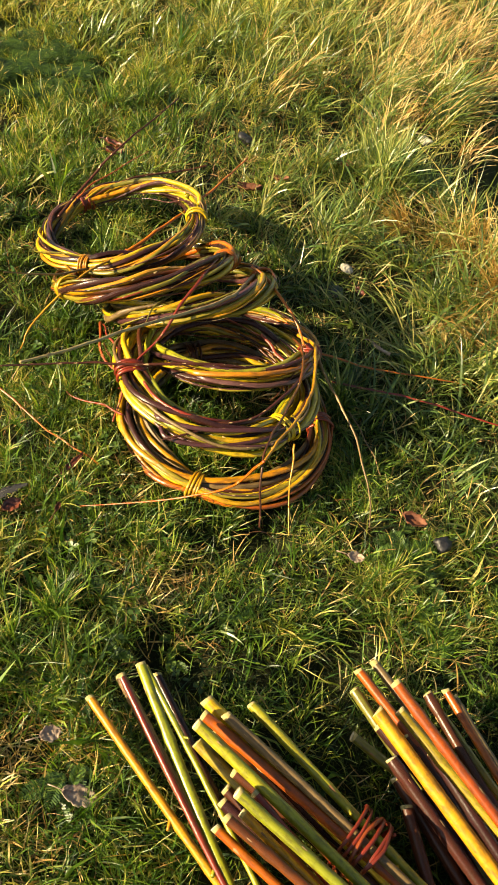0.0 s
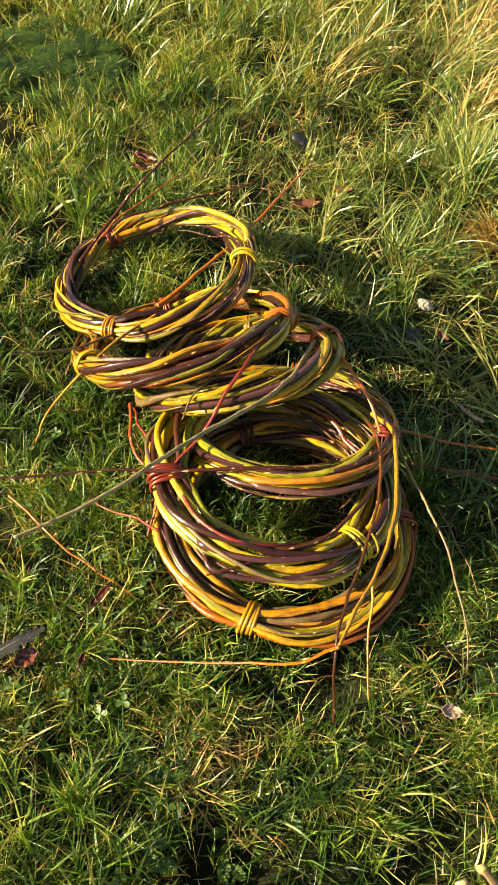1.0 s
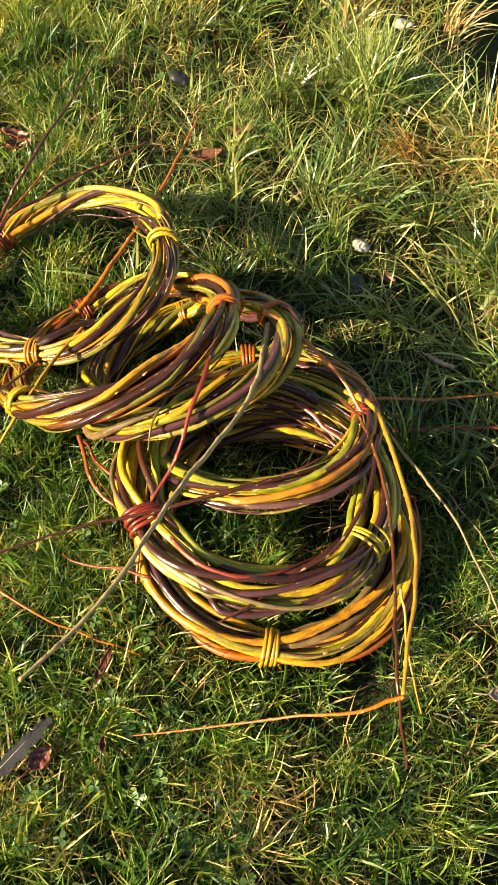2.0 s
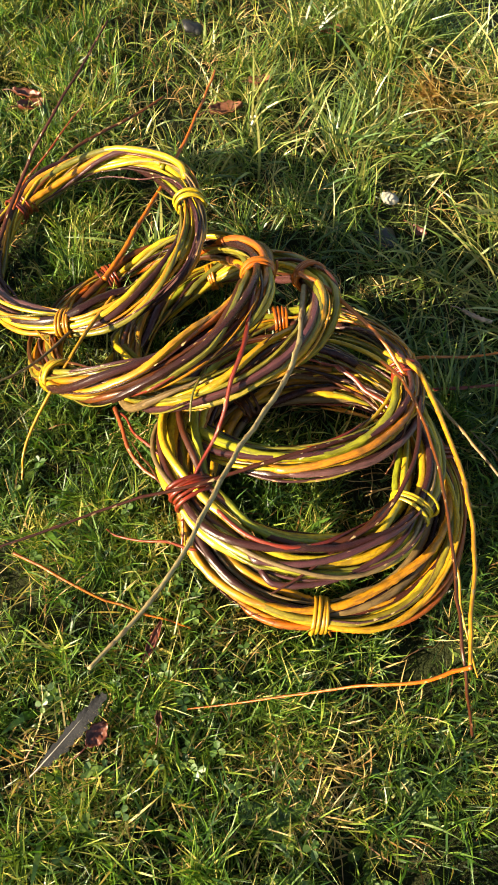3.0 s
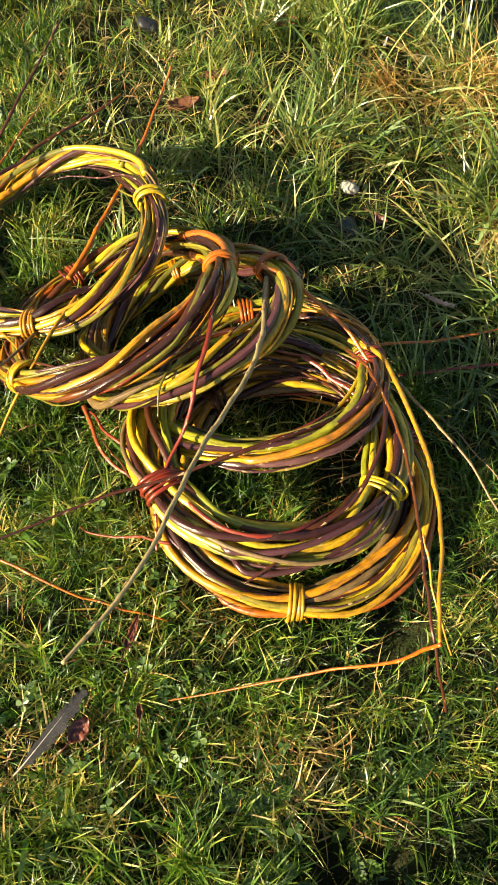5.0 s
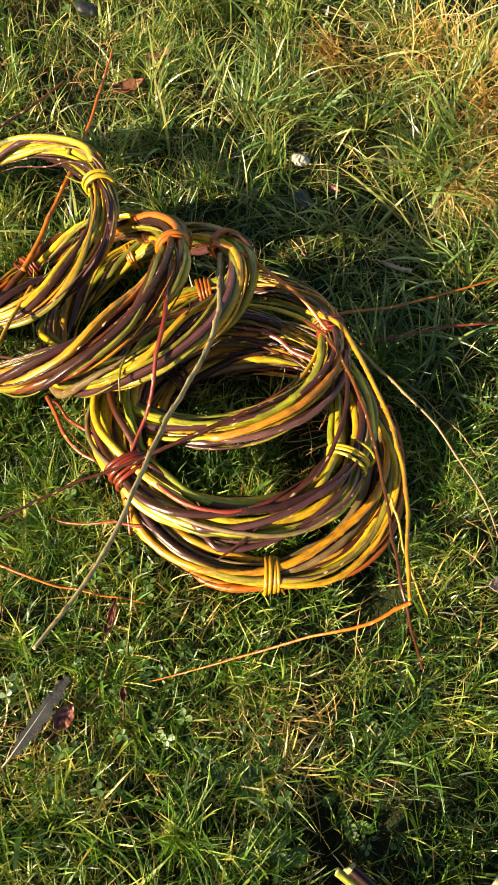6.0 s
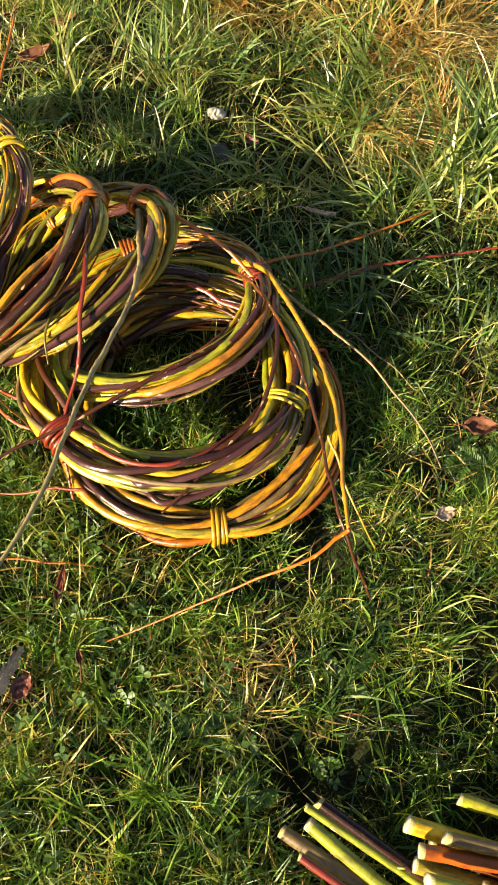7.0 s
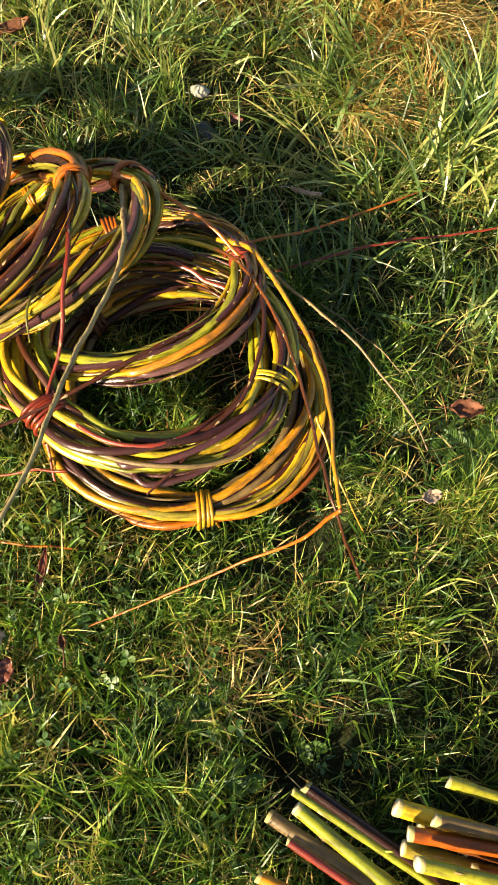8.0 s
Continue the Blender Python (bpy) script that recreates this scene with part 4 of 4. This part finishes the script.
def thatch(rng, n, box, lo, hi, only_rough):
    x, y, head, _ = scatter(rng, n, box, 0.5, 0.02, 12)
    want = (0.09 + 0.4 * np.clip((y - 2.0) / 0.6, 0, 1) + 0.12 * behind(x, y) + 0.5 * np.clip(field(x, y, 0.13, 7) - 0.45, 0, 1) * 2 + 0.22 * rough_side(x, y)) if not only_rough else rough_side(x, y) ** 2
    keep = rng.random(n) < (1 - 0.8 * shade_thin(x, y)) * want * (1 - bare(x, y)) * inside(x, y, box, 0.8 if box == MID else 0.1)
    x, y, head = x[keep], y[keep], head[keep]
    m = len(x)
    return blades(rng, x, y, rng.uniform(lo, hi, m), rng.uniform(0.0012, 0.0028, m), rng.uniform(0.5, 1.45, m), rng.uniform(-0.3, 1.1, m), head)


stuff("dry_grass", [thatch(rng, 26000, NEAR, 0.025, 0.075, False), thatch(rng, 60000, MID, 0.03, 0.09, False), thatch(np.random.default_rng(41), 8000, (-0.15, 0.4, 0.42, 0.85), 0.025, 0.06, False), thatch(np.random.default_rng(42), 9000, (-0.35, 0.3, 0.75, 1.1), 0.02, 0.05, False)], STRAW,
      "straw-coloured dead grass lying among the green", "grass")


# ---- tufts of long grass at the lawn's edge ----
def tuft(at, n, length, width, lean, heading, spread, seed, droop=(0.2, 1.5), comb=0.65, stray=0.55):
    rng = np.random.default_rng(seed)
    r, a = np.abs(rng.normal(0, spread, n)), rng.uniform(0, 6.283, n)
    x, y = at[0] + r * np.cos(a), at[1] + r * np.sin(a)
    head = np.where(rng.random(n) < comb, heading + rng.normal(0, stray, n), a)
    return blades(rng, x, y, length * rng.uniform(0.5, 1.1, n), width * rng.uniform(0.6, 1.2, n), np.abs(rng.normal(lean, 0.25, n)), rng.uniform(*droop, n), head, 6)


green_tufts, straw_tufts = [], []


def green(at, n, ln, wd, lean, hd, sp, seed):
    green_tufts.append(tuft(at, int(n * 1.5), ln * 1.1, wd * 0.8, lean, hd, sp * 1.3, seed))


green((0.57, 1.8), 150, 0.18, 0.006, 0.7, 0.9, 0.05, 1)
green((0.63, 1.74), 110, 0.17, 0.006, 0.7, 1.2, 0.05, 2)
green((0.08, 2.36), 110, 0.15, 0.0045, 0.25, 1.4, 0.03, 3)
green((0.14, 2.3), 60, 0.13, 0.005, 0.4, 2.6, 0.03, 4)
green((0.26, 2.02), 60, 0.15, 0.006, 0.8, 3.4, 0.04, 5)
green((0.3, 1.83), 55, 0.14, 0.0055, 0.9, 2.9, 0.04, 6)
green((0.36, 1.68), 50, 0.13, 0.005, 0.9, 3.0, 0.04, 7)
green((0.2, 1.74), 36, 0.12, 0.0048, 0.9, 3.6, 0.035, 8)
green((0.45, 1.9), 60, 0.15, 0.0055, 0.8, 2.6, 0.04, 9)
green((0.12, 2.1), 50, 0.11, 0.0045, 0.7, 2.0, 0.04, 10)
green((-0.02, 2.12), 45, 0.1, 0.0042, 0.6, 1.7, 0.03, 11)
green((0.5, 1.5), 40, 0.11, 0.005, 0.9, 3.3, 0.04, 12)
green((0.55, 1.32), 36, 0.1, 0.0045, 0.9, 3.6, 0.04, 13)
green((-0.3, 2.6), 60, 0.12, 0.005, 0.6, 1.5, 0.06, 14)
green((0.0, 2.75), 90, 0.18, 0.005, 0.7, 0.6, 0.07, 15)
green((-0.2, 3.0), 90, 0.18, 0.006, 0.7, 1.0, 0.09, 16)


def straw(at, n, ln, wd, lean, hd, sp, seed):
    straw_tufts.append(tuft(at, int(n * 1.4), ln * 1.1, wd * 1.25, lean * 1.4, hd, sp * 1.6, seed, (0.1, 1.0), 1.0, 0.2))


straw((0.21, 2.21), 70, 0.15, 0.0036, 0.5, 4.2, 0.014, 21)
straw((0.41, 1.88), 60, 0.15, 0.0038, 0.6, 4.9, 0.02, 22)
straw((0.48, 2.06), 90, 0.18, 0.0036, 0.5, 4.6, 0.03, 36)
straw((0.55, 2.04), 90, 0.2, 0.0038, 0.5, 4.3, 0.03, 23)
straw((0.62, 2.2), 70, 0.22, 0.003, 0.6, 4.2, 0.06, 24)
straw((0.35, 2.22), 50, 0.17, 0.003, 0.8, 3.6, 0.05, 25)
straw((0.7, 1.95), 90, 0.2, 0.003, 0.7, 3.6, 0.05, 26)
straw((0.05, 2.85), 34, 0.26, 0.0034, 1.0, 0.5, 0.07, 27)
straw((-0.12, 3.2), 34, 0.25, 0.0036, 0.9, 0.7, 0.1, 29)
straw((0.3, 2.3), 30, 0.14, 0.003, 0.8, 3.0, 0.03, 30)
straw((0.46, 1.02), 16, 0.06, 0.0018, 1.1, 2.0, 0.03, 31)
straw((0.36, 1.16), 16, 0.06, 0.0018, 1.2, 1.0, 0.03, 32)
straw((-0.2, 3.5), 34, 0.26, 0.004, 0.8, 0.6, 0.14, 34)
straw((0.06, 3.4), 34, 0.26, 0.004, 0.9, 0.8, 0.12, 35)
straw((0.37, 1.85), 36, 0.13, 0.0036, 0.7, 5.0, 0.018, 37)
straw((0.52, 1.84), 40, 0.12, 0.0032, 0.3, 1.4, 0.015, 38)
# matted straw, combed one way, along the brink of the hollow
for i, (x, y, sx, sy, n, hd, ln) in enumerate((
        (0.0, 2.95, 0.07, 0.07, 230, 1.1, 0.2), (0.06, 3.16, 0.07, 0.08, 220, 1.0, 0.22), (-0.2, 3.2, 0.12, 0.1, 150, 1.2, 0.2), (0.02, 3.55, 0.13, 0.12, 180, 1.1, 0.24),
        (0.06, 2.65, 0.018, 0.025, 90, 1.2, 0.13), (0.4, 2.24, 0.05, 0.06, 380, 4.5, 0.18), (0.24, 2.22, 0.02, 0.02, 80, 4.2, 0.15), (0.44, 2.46, 0.05, 0.07, 120, 4.3, 0.2),
        (0.47, 1.88, 0.022, 0.028, 210, 5.3, 0.14), (0.43, 1.93, 0.02, 0.02, 120, 5.0, 0.13), (0.53, 2.06, 0.06, 0.03, 260, 5.6, 0.16), (0.67, 2.06, 0.05, 0.04, 220, 5.4, 0.16))):
    mat = np.random.default_rng(3300 + i)
    mx, my = mat.normal(x, sx, n), mat.normal(y, sy, n)
    straw_tufts.append(blades(mat, mx, my, ln * mat.uniform(0.45, 1.1, n), mat.uniform(0.0016, 0.0036, n), mat.uniform(0.35, 1.25, n), mat.uniform(0.2, 1.1, n), mat.normal(hd, 0.28, n), 6))
straw((0.5, 2.16), 80, 0.2, 0.003, 0.15, 4.6, 0.03, 61)
straw((0.42, 2.24), 70, 0.2, 0.003, 0.2, 4.3, 0.03, 62)
straw((0.6, 2.12), 80, 0.2, 0.003, 0.2, 4.8, 0.035, 63)
green((0.45, 2.12), 60, 0.2, 0.006, 0.3, 1.2, 0.04, 64)
green((0.56, 2.2), 80, 0.2, 0.006, 0.3, 1.4, 0.05, 65)
green((0.36, 2.28), 60, 0.17, 0.0055, 0.4, 1.6, 0.04, 66)
green((0.13, 2.33), 90, 0.2, 0.0055, 0.2, 1.4, 0.03, 17)
green((0.17, 2.88), 90, 0.2, 0.006, 0.6, 0.8, 0.05, 18)
green((0.53, 1.73), 70, 0.17, 0.008, 0.5, 0.75, 0.04, 19)
green((0.6, 1.71), 70, 0.19, 0.008, 0.5, 0.8, 0.045, 20)
pick = np.random.default_rng(77)


def one(f, x, y):
    return float(f(np.array([x]), np.array([y]))[0])


for i in range(250):
    x, y = pick.uniform(-0.3, 0.85), pick.uniform(1.4, 2.5)
    if pick.random() < one(behind, x, y) and one(bare, x, y) < 0.3 and one(pockets, x, y) < 0.35:
        green_tufts.append(tuft((x, y), pick.integers(10, 30), pick.uniform(0.07, 0.15), pick.uniform(0.0028, 0.0058), 0.5, pick.normal(2.4, 1.2), 0.016, 500 + i, (0.3, 1.9), 0.5))
# the combed, half dry margin farther off
for i in range(330):
    x, y = pick.uniform(-1.0, 0.6), pick.uniform(2.35, 4.0)
    if one(ditch, x, y) < 0.2 and pick.random() < 0.35 + one(rough_side, x, y):
        dry = pick.random() < 0.06 + 0.1 * one(rough_side, x, y)
        (straw_tufts if dry else green_tufts).append(tuft((x, y), pick.integers(16, 40), pick.uniform(0.09, 0.2), pick.uniform(0.003, 0.006), 0.45, pick.normal(0.8, 0.6), 0.03, 2500 + i, (0.4, 1.8), 0.75))
for i in range(210):
    x, y = pick.uniform(-0.75, 0.75), pick.uniform(0.45, 1.6)
    if one(bare, x, y) < 0.3 and one(pockets, x, y) < 0.5:
        green_tufts.append(tuft((x, y), pick.integers(6, 16), pick.uniform(0.04, 0.075), pick.uniform(0.0022, 0.004), 0.75, pick.uniform(0, 6.28), 0.01, 700 + i, (0.2, 1.6), 0.3))
broad = [tuft(at, n, ln, wd, lean, hd, sp, seed, (0.4, 1.7)) for at, n, ln, wd, lean, hd, sp, seed in (
    ((0.6, 1.78), 70, 0.19, 0.0075, 0.45, 1.1, 0.05, 41), ((0.66, 1.68), 60, 0.18, 0.0075, 0.5, 1.3, 0.05, 42), ((0.56, 1.66), 30, 0.15, 0.007, 0.7, 0.8, 0.04, 43),
    ((0.28, 2.02), 16, 0.17, 0.007, 0.9, 4.6, 0.03, 44), ((0.33, 1.78), 16, 0.15, 0.008, 0.9, 5.4, 0.04, 45), ((0.4, 1.72), 16, 0.15, 0.007, 0.9, 3.6, 0.04, 46),
    ((0.24, 2.3), 30, 0.17, 0.006, 0.4, 1.6, 0.03, 47), ((0.1, 2.3), 40, 0.17, 0.006, 0.3, 1.4, 0.03, 48), ((0.3, 2.14), 20, 0.16, 0.007, 0.7, 5.6, 0.04, 49),
    ((0.44, 1.95), 18, 0.17, 0.007, 0.7, 0.7, 0.03, 50), ((0.06, 2.02), 22, 0.12, 0.005, 0.5, 1.5, 0.03, 51), ((0.5, 1.42), 18, 0.12, 0.006, 0.8, 1.0, 0.05, 52))]
for i in range(110):
    x, y = pick.uniform(-0.1, 0.8), pick.uniform(1.45, 2.3)
    if pick.random() < behind(np.array([x]), np.array([y]))[0]:
        broad.append(tuft((x, y), pick.integers(2, 7), pick.uniform(0.08, 0.16), pick.uniform(0.0045, 0.008), 0.75, pick.uniform(0, 6.28), 0.02, 900 + i))


def long_sward(rng, n):
    """Single longer blades, bent every way, over the unmown part."""
    x, y, head, _ = scatter(rng, n, (-0.5, 0.88, 1.4, 2.7), 0.6, 0.02, 10)
    keep = (rng.random(n) < behind(x, y) * (0.15 + 1.1 * field(x, y, 0.08, 3)) * (1 - 0.85 * pockets(x, y))) & (rng.random(n) > bare(x, y))
    x, y, head = x[keep], y[keep], head[keep]
    m = len(x)
    return blades(rng, x, y, rng.uniform(0.05, 0.12, m), rng.uniform(0.0016, 0.0038, m), rng.uniform(0.2, 1.1, m), rng.uniform(0.3, 1.8, m), head, 6)


green_tufts.append(long_sward(np.random.default_rng(31), 7000))
stuff("broad_grass", broad, BROAD, "broad blue-green grass blades arching out of the longer sward", "grass")
stuff("long_grass", green_tufts, LONG, "tufts of long fresh green grass at the lawn's edge", "grass")
stuff("straw_tufts", straw_tufts, STRAW, "tufts of bent dry straw-yellow grass at the lawn's edge", "grass")


# ---- clover and feathery weeds ----
def trefoils(rng, n, centres):
    V, Q, at = [], [], 0
    for _ in range(n):
        cx, cy, sp = centres[rng.integers(0, len(centres))]
        x, y = cx + rng.normal(0, sp), cy + rng.normal(0, sp * 0.8)
        lim = float(limit_at(np.array([x]), np.array([y]))[0])
        z = float(ground_height(np.array([x]), np.array([y]))[0]) + rng.uniform(0.02, 0.036)
        if lim < z + 0.004:
            continue
        turn, size = rng.uniform(0, 6.28), rng.uniform(0.0036, 0.0065)
        tilt = rng.normal(0, 0.3, 2)
        for leaf in range(3):
            a = turn + leaf * 2.094
            d, s = np.array([math.cos(a), math.sin(a)]), np.array([-math.sin(a), math.cos(a)])
            fold = rng.uniform(0.05, 0.35)
            pts = ((0.05, 0, 0), (0.7, 0.62, fold), (1.5, 0.62, fold), (1.75, 0.0, 0.05), (1.5, -0.62, fold), (0.7, -0.62, fold))
            for u, v, h in pts:
                p = (d * u + s * v) * size
                V.append((x + p[0], y + p[1], z + h * size + p[0] * tilt[0] + p[1] * tilt[1]))
            Q += [(at, at + 1, at + 2, at + 3), (at, at + 3, at + 4, at + 5)]
            at += 6
    return np.array(V), np.array(Q)


stuff("clover", [trefoils(rng, 100, ((-0.22, 1.08, 0.05), (-0.12, 1.05, 0.05), (-0.1, 1.13, 0.04), (-0.25, 1.19, 0.05), (-0.05, 0.97, 0.05), (-0.15, 0.9, 0.06),
                                     (0.02, 0.9, 0.06), (-0.33, 1.25, 0.06), (0.52, 1.14, 0.04), (-0.3, 1.0, 0.08), (0.1, 0.7, 0.08), (-0.28, 2.27, 0.02)))],
      LEAFY, "small three-lobed clover leaves in the lawn", "clover")


def feather_weed(at, size, leaves, seed, material=LEAFY, label="low weed with finely cut green leaves"):
    """A low rosette of finely cut leaves."""
    rng = np.random.default_rng(seed)
    plant = thing("weed_rosette", (0, 0, 0), label, "weed", "weeds in the lawn")
    for _ in range(leaves):
        V, Q, n = [], [], 0
        a = rng.uniform(0, 6.28)
        d, s = np.array([math.cos(a), math.sin(a), 0]), np.array([-math.sin(a), math.cos(a), 0])
        ln, rise = size * rng.uniform(0.7, 1.1), rng.uniform(0.2, 0.6)
        base = np.array([at[0] + rng.normal(0, 0.01), at[1] + rng.normal(0, 0.01), 0.0])
        base[2] = float(ground_height(base[:1], base[1:2])[0]) + 0.008
        for k in np.linspace(0.12, 1, 15):
            c = base + d * ln * k + np.array([0, 0, rise * ln * k * (1.25 - k)])
            half = ln * 0.26 * math.sin(0.3 + 2.6 * k)
            for side in (-1, 1):
                for lobe in (0.45, 0.75, 1.0):
                    e = c + s * side * half * lobe + d * half * 0.55 * lobe + np.array([0, 0, rng.normal(0.002, 0.002)])
                    w = d * 0.0012
                    V += [c - w * 0.6, c + w * 0.6, e + w, e - w]
                    Q.append((n, n + 1, n + 2, n + 3))
                    n += 4
        under("leaf", fast_mesh("weed_leaf", np.array(V), np.array(Q), material), plant)


for at, size, leaves, seed in (((0.045, 0.9), 0.045, 9, 1), ((0.205, 0.935), 0.035, 7, 2), ((0.06, 0.83), 0.04, 8, 3), ((0.15, 0.87), 0.03, 7, 4),
                               ((0.53, 1.06), 0.05, 12, 5), ((0.5, 1.17), 0.045, 12, 6), ((0.1, 0.62), 0.05, 9, 7), ((0.454, 1.21), 0.05, 16, 11), ((0.48, 1.19), 0.04, 14, 12), ((0.43, 1.235), 0.04, 12, 13)):
    feather_weed(at, size, leaves, seed)
for at, size, leaves, seed in (((-0.87, 2.18), 0.12, 40, 8), ((-0.76, 2.15), 0.1, 34, 9), ((-0.97, 2.25), 0.12, 36, 10), ((-0.83, 2.32), 0.11, 34, 14), ((-0.93, 2.36), 0.1, 30, 15)):
    feather_weed(at, size, leaves, seed, WEED, "dark green low weed with finely cut leaves")


# ---- dead leaves, stones, a feather ----
def dead_leaf(name, at, heading, length, width, curl, material, label, seed, lift=0.018):
    """A curled dead leaf with a lobed edge, a raised midrib and a short stalk."""
    rng = np.random.default_rng(seed)
    nu, nv = 14, 9
    V, F = [], []
    for i in range(nu):
        u = i / (nu - 1)
        half = width * 0.5 * math.sin(math.pi * (0.06 + 0.9 * u)) ** 0.8 * (1 + 0.1 * math.sin(u * 19 + seed) + 0.06 * math.sin(u * 41 + 2 * seed))
        for j in range(nv):
            v = -1 + 2 * j / (nv - 1)
            V.append((u * length, v * half, curl * length * (v * v * 0.55 + (u - 0.5) ** 2 * 0.9) + rng.normal(0, 0.0012) + 0.0016 * math.exp(-(v * 6) ** 2)))
    for i in range(nu - 1):
        for j in range(nv - 1):
            k = i * nv + j
            F.append((k, k + 1, k + nv + 1, k + nv))
    me = mesh_from(name, V, F, None, material)
    ob = tagged(new(name, me), label, "leaf", "fallen leaves")
    so = ob.modifiers.new("thickness", "SOLIDIFY")
    so.thickness = 0.0007
    ob.matrix_world = pose(at[0], at[1], lift, rng.uniform(-14, 14), rng.uniform(-12, 12), heading)
    stalk = smooth_line(((0.004, 0, 0.002 + curl * length * 0.22), (-0.008, 0.001, 0.003 + curl * length * 0.3), (-0.02, 0.003, 0.001)), 7)
    under("stalk", mesh_from("stalk", *tube(stalk, np.linspace(0.0008, 0.001, 7), 6), material), ob)


for at, hd, ln, wd, cu, mat, label, seed, lift in (
        ((-0.2, 2.04), 20, 0.06, 0.034, 0.35, RUST, "curled rust-brown dead leaf in the grass", 1, 0.014),
        ((-0.2, 0.955), 60, 0.034, 0.024, 0.22, DARKLEAF, "small dark red dead leaf in the grass", 2, 0.014),
        ((0.42, 1.265), -10, 0.046, 0.03, 0.3, RUST, "curled orange-brown dead leaf in the grass", 3, 0.018),
        ((0.35, 1.135), 15, 0.03, 0.02, 0.3, PALELEAF, "crumpled pale brown dead leaf in the grass", 4, 0.02),
        ((-0.535, 1.99), 30, 0.05, 0.03, 0.4, DARKLEAF, "dark brown dead leaf sunk in the grass", 5, 0.012),
        ((-0.02, 2.31), 10, 0.045, 0.026, 0.4, RUST, "rust-brown dead leaf between the blades", 6, 0.015),
        ((-0.15, 1.06), 75, 0.055, 0.011, 0.15, DARKLEAF, "narrow brown dead leaf standing in the clover", 7, 0.018),
        ((-0.14, 2.14), 5, 0.045, 0.02, 0.4, RUST, "tattered brown dead leaf in the grass", 8, 0.01),
        ((0.17, 1.84), -35, 0.028, 0.018, 0.4, DARKLEAF, "dark red-brown dead leaf in the shade", 9, 0.012),
        ((-0.12, 0.985), 100, 0.02, 0.009, 0.4, RUST, "small orange dead leaf by the clover", 10, 0.022),
        ((0.25, 1.665), -25, 0.05, 0.007, 0.25, PALELEAF, "yellowed broad blade bent over in the grass", 11, 0.024),
        ((0.1, 0.6), 10, 0.05, 0.03, 0.12, PALELEAF, "pale papery dead leaf on the lawn", 12, 0.02),
        ((0.04, 0.65), 50, 0.03, 0.024, 0.12, PALELEAF, "pale papery dead leaf on the lawn", 13, 0.022),
        ((-0.55, 2.02), 0, 0.05, 0.02, 0.3, DARKLEAF, "brown dead leaf beyond the wreaths", 15, 0.02)):
    dead_leaf("dead_leaf", at, hd, ln, wd, cu, mat, label, seed, lift)


def stone(at, size, material, label, seed, flat=0.6):
    bm = bmesh.new()
    bmesh.ops.create_icosphere(bm, subdivisions=3, radius=1.0)
    for v in bm.verts:
        k = 1 + 0.4 * noise.noise(v.co * 1.3 + Vector((seed * 7.1, 0, 0))) + 0.14 * noise.noise(v.co * 3 + Vector((0, seed * 3.0, 0)))
        k *= min(1.0, 0.8 / max(0.2, abs(v.co.normalized().dot(Vector((0.5, 0.3, 0.8)).normalized()))))
        v.co = Vector((v.co.x * size[0] * k, v.co.y * size[1] * k, v.co.z * size[0] * flat * k))
    me = bpy.data.meshes.new("stone")
    bm.to_mesh(me)
    bm.free()
    me.polygons.foreach_set("use_smooth", np.ones(len(me.polygons), dtype=bool))
    me.materials.append(material)
    ob = tagged(new("stone", me), label, "stone", "stones in the lawn")
    ob.location = at


stone((0.131, 1.902, 0.012), (0.015, 0.012), CHALK, "pale chalky stone resting in the grass", 1)
# no stone here: a near-black lump stands in for a shaded hollow
stone((0.13, 1.828, -0.006), (0.018, 0.026), FLINT, "dark sunken lump standing in for a shaded hollow in the turf", 2)
stone((-0.268, 2.275, 0.012), (0.02, 0.016), FLINT, "grey stone half hidden in the turf", 3)
stone((0.169, 2.556, 0.035), (0.02, 0.015), CHALK, "white stone lying on flattened grass", 4)
stone((0.506, 1.25, 0.006), (0.017, 0.015), FLINT, "dark round stone in the turf", 5)


def feather(at, heading, length, width):
    f = thing("feather", (0, 0, 0), "dark grey feather lying in the clover", "feather")
    h = radians(heading)
    d, s = np.array([math.cos(h), math.sin(h), 0]), np.array([-math.sin(h), math.cos(h), 0])
    base = np.array(at)
    bend = lambda k: s * 0.012 * k * k + np.array([0, 0, 0.012 * math.sin(k * 3.0)])
    line = np.array([base + d * length * k + bend(k) for k in np.linspace(-0.1, 1, 24)])
    under("shaft", mesh_from("shaft", *tube(line, np.linspace(0.0012, 0.0004, 24), 6), QUILL), f, "pale shaft")
    for side in (-1, 1):
        V, Q, n = [], [], 0
        for k in np.linspace(0.05, 0.98, 90):
            c = base + d * length * k + bend(k)
            half = width * (0.6 if side < 0 else 0.4) * math.sin(math.pi * (0.1 + 0.85 * k)) ** 0.6 * (0.82 + 0.18 * math.sin(k * 47 + side) * math.sin(k * 19))
            e = c + s * side * half + d * half * 0.8 + np.array([0, 0, -0.003 * side])
            w = d * length * 0.0062
            V += [c - w, c + w, e + w * 0.8, e - w * 0.8]
            Q.append((n, n + 1, n + 2, n + 3))
            n += 4
        under("vane", fast_mesh("vane", np.array(V) + np.array([0, 0, 0.0006]), np.array(Q), VANE), f)


feather((-0.252, 0.922, 0.016), 52, 0.112, 0.024)
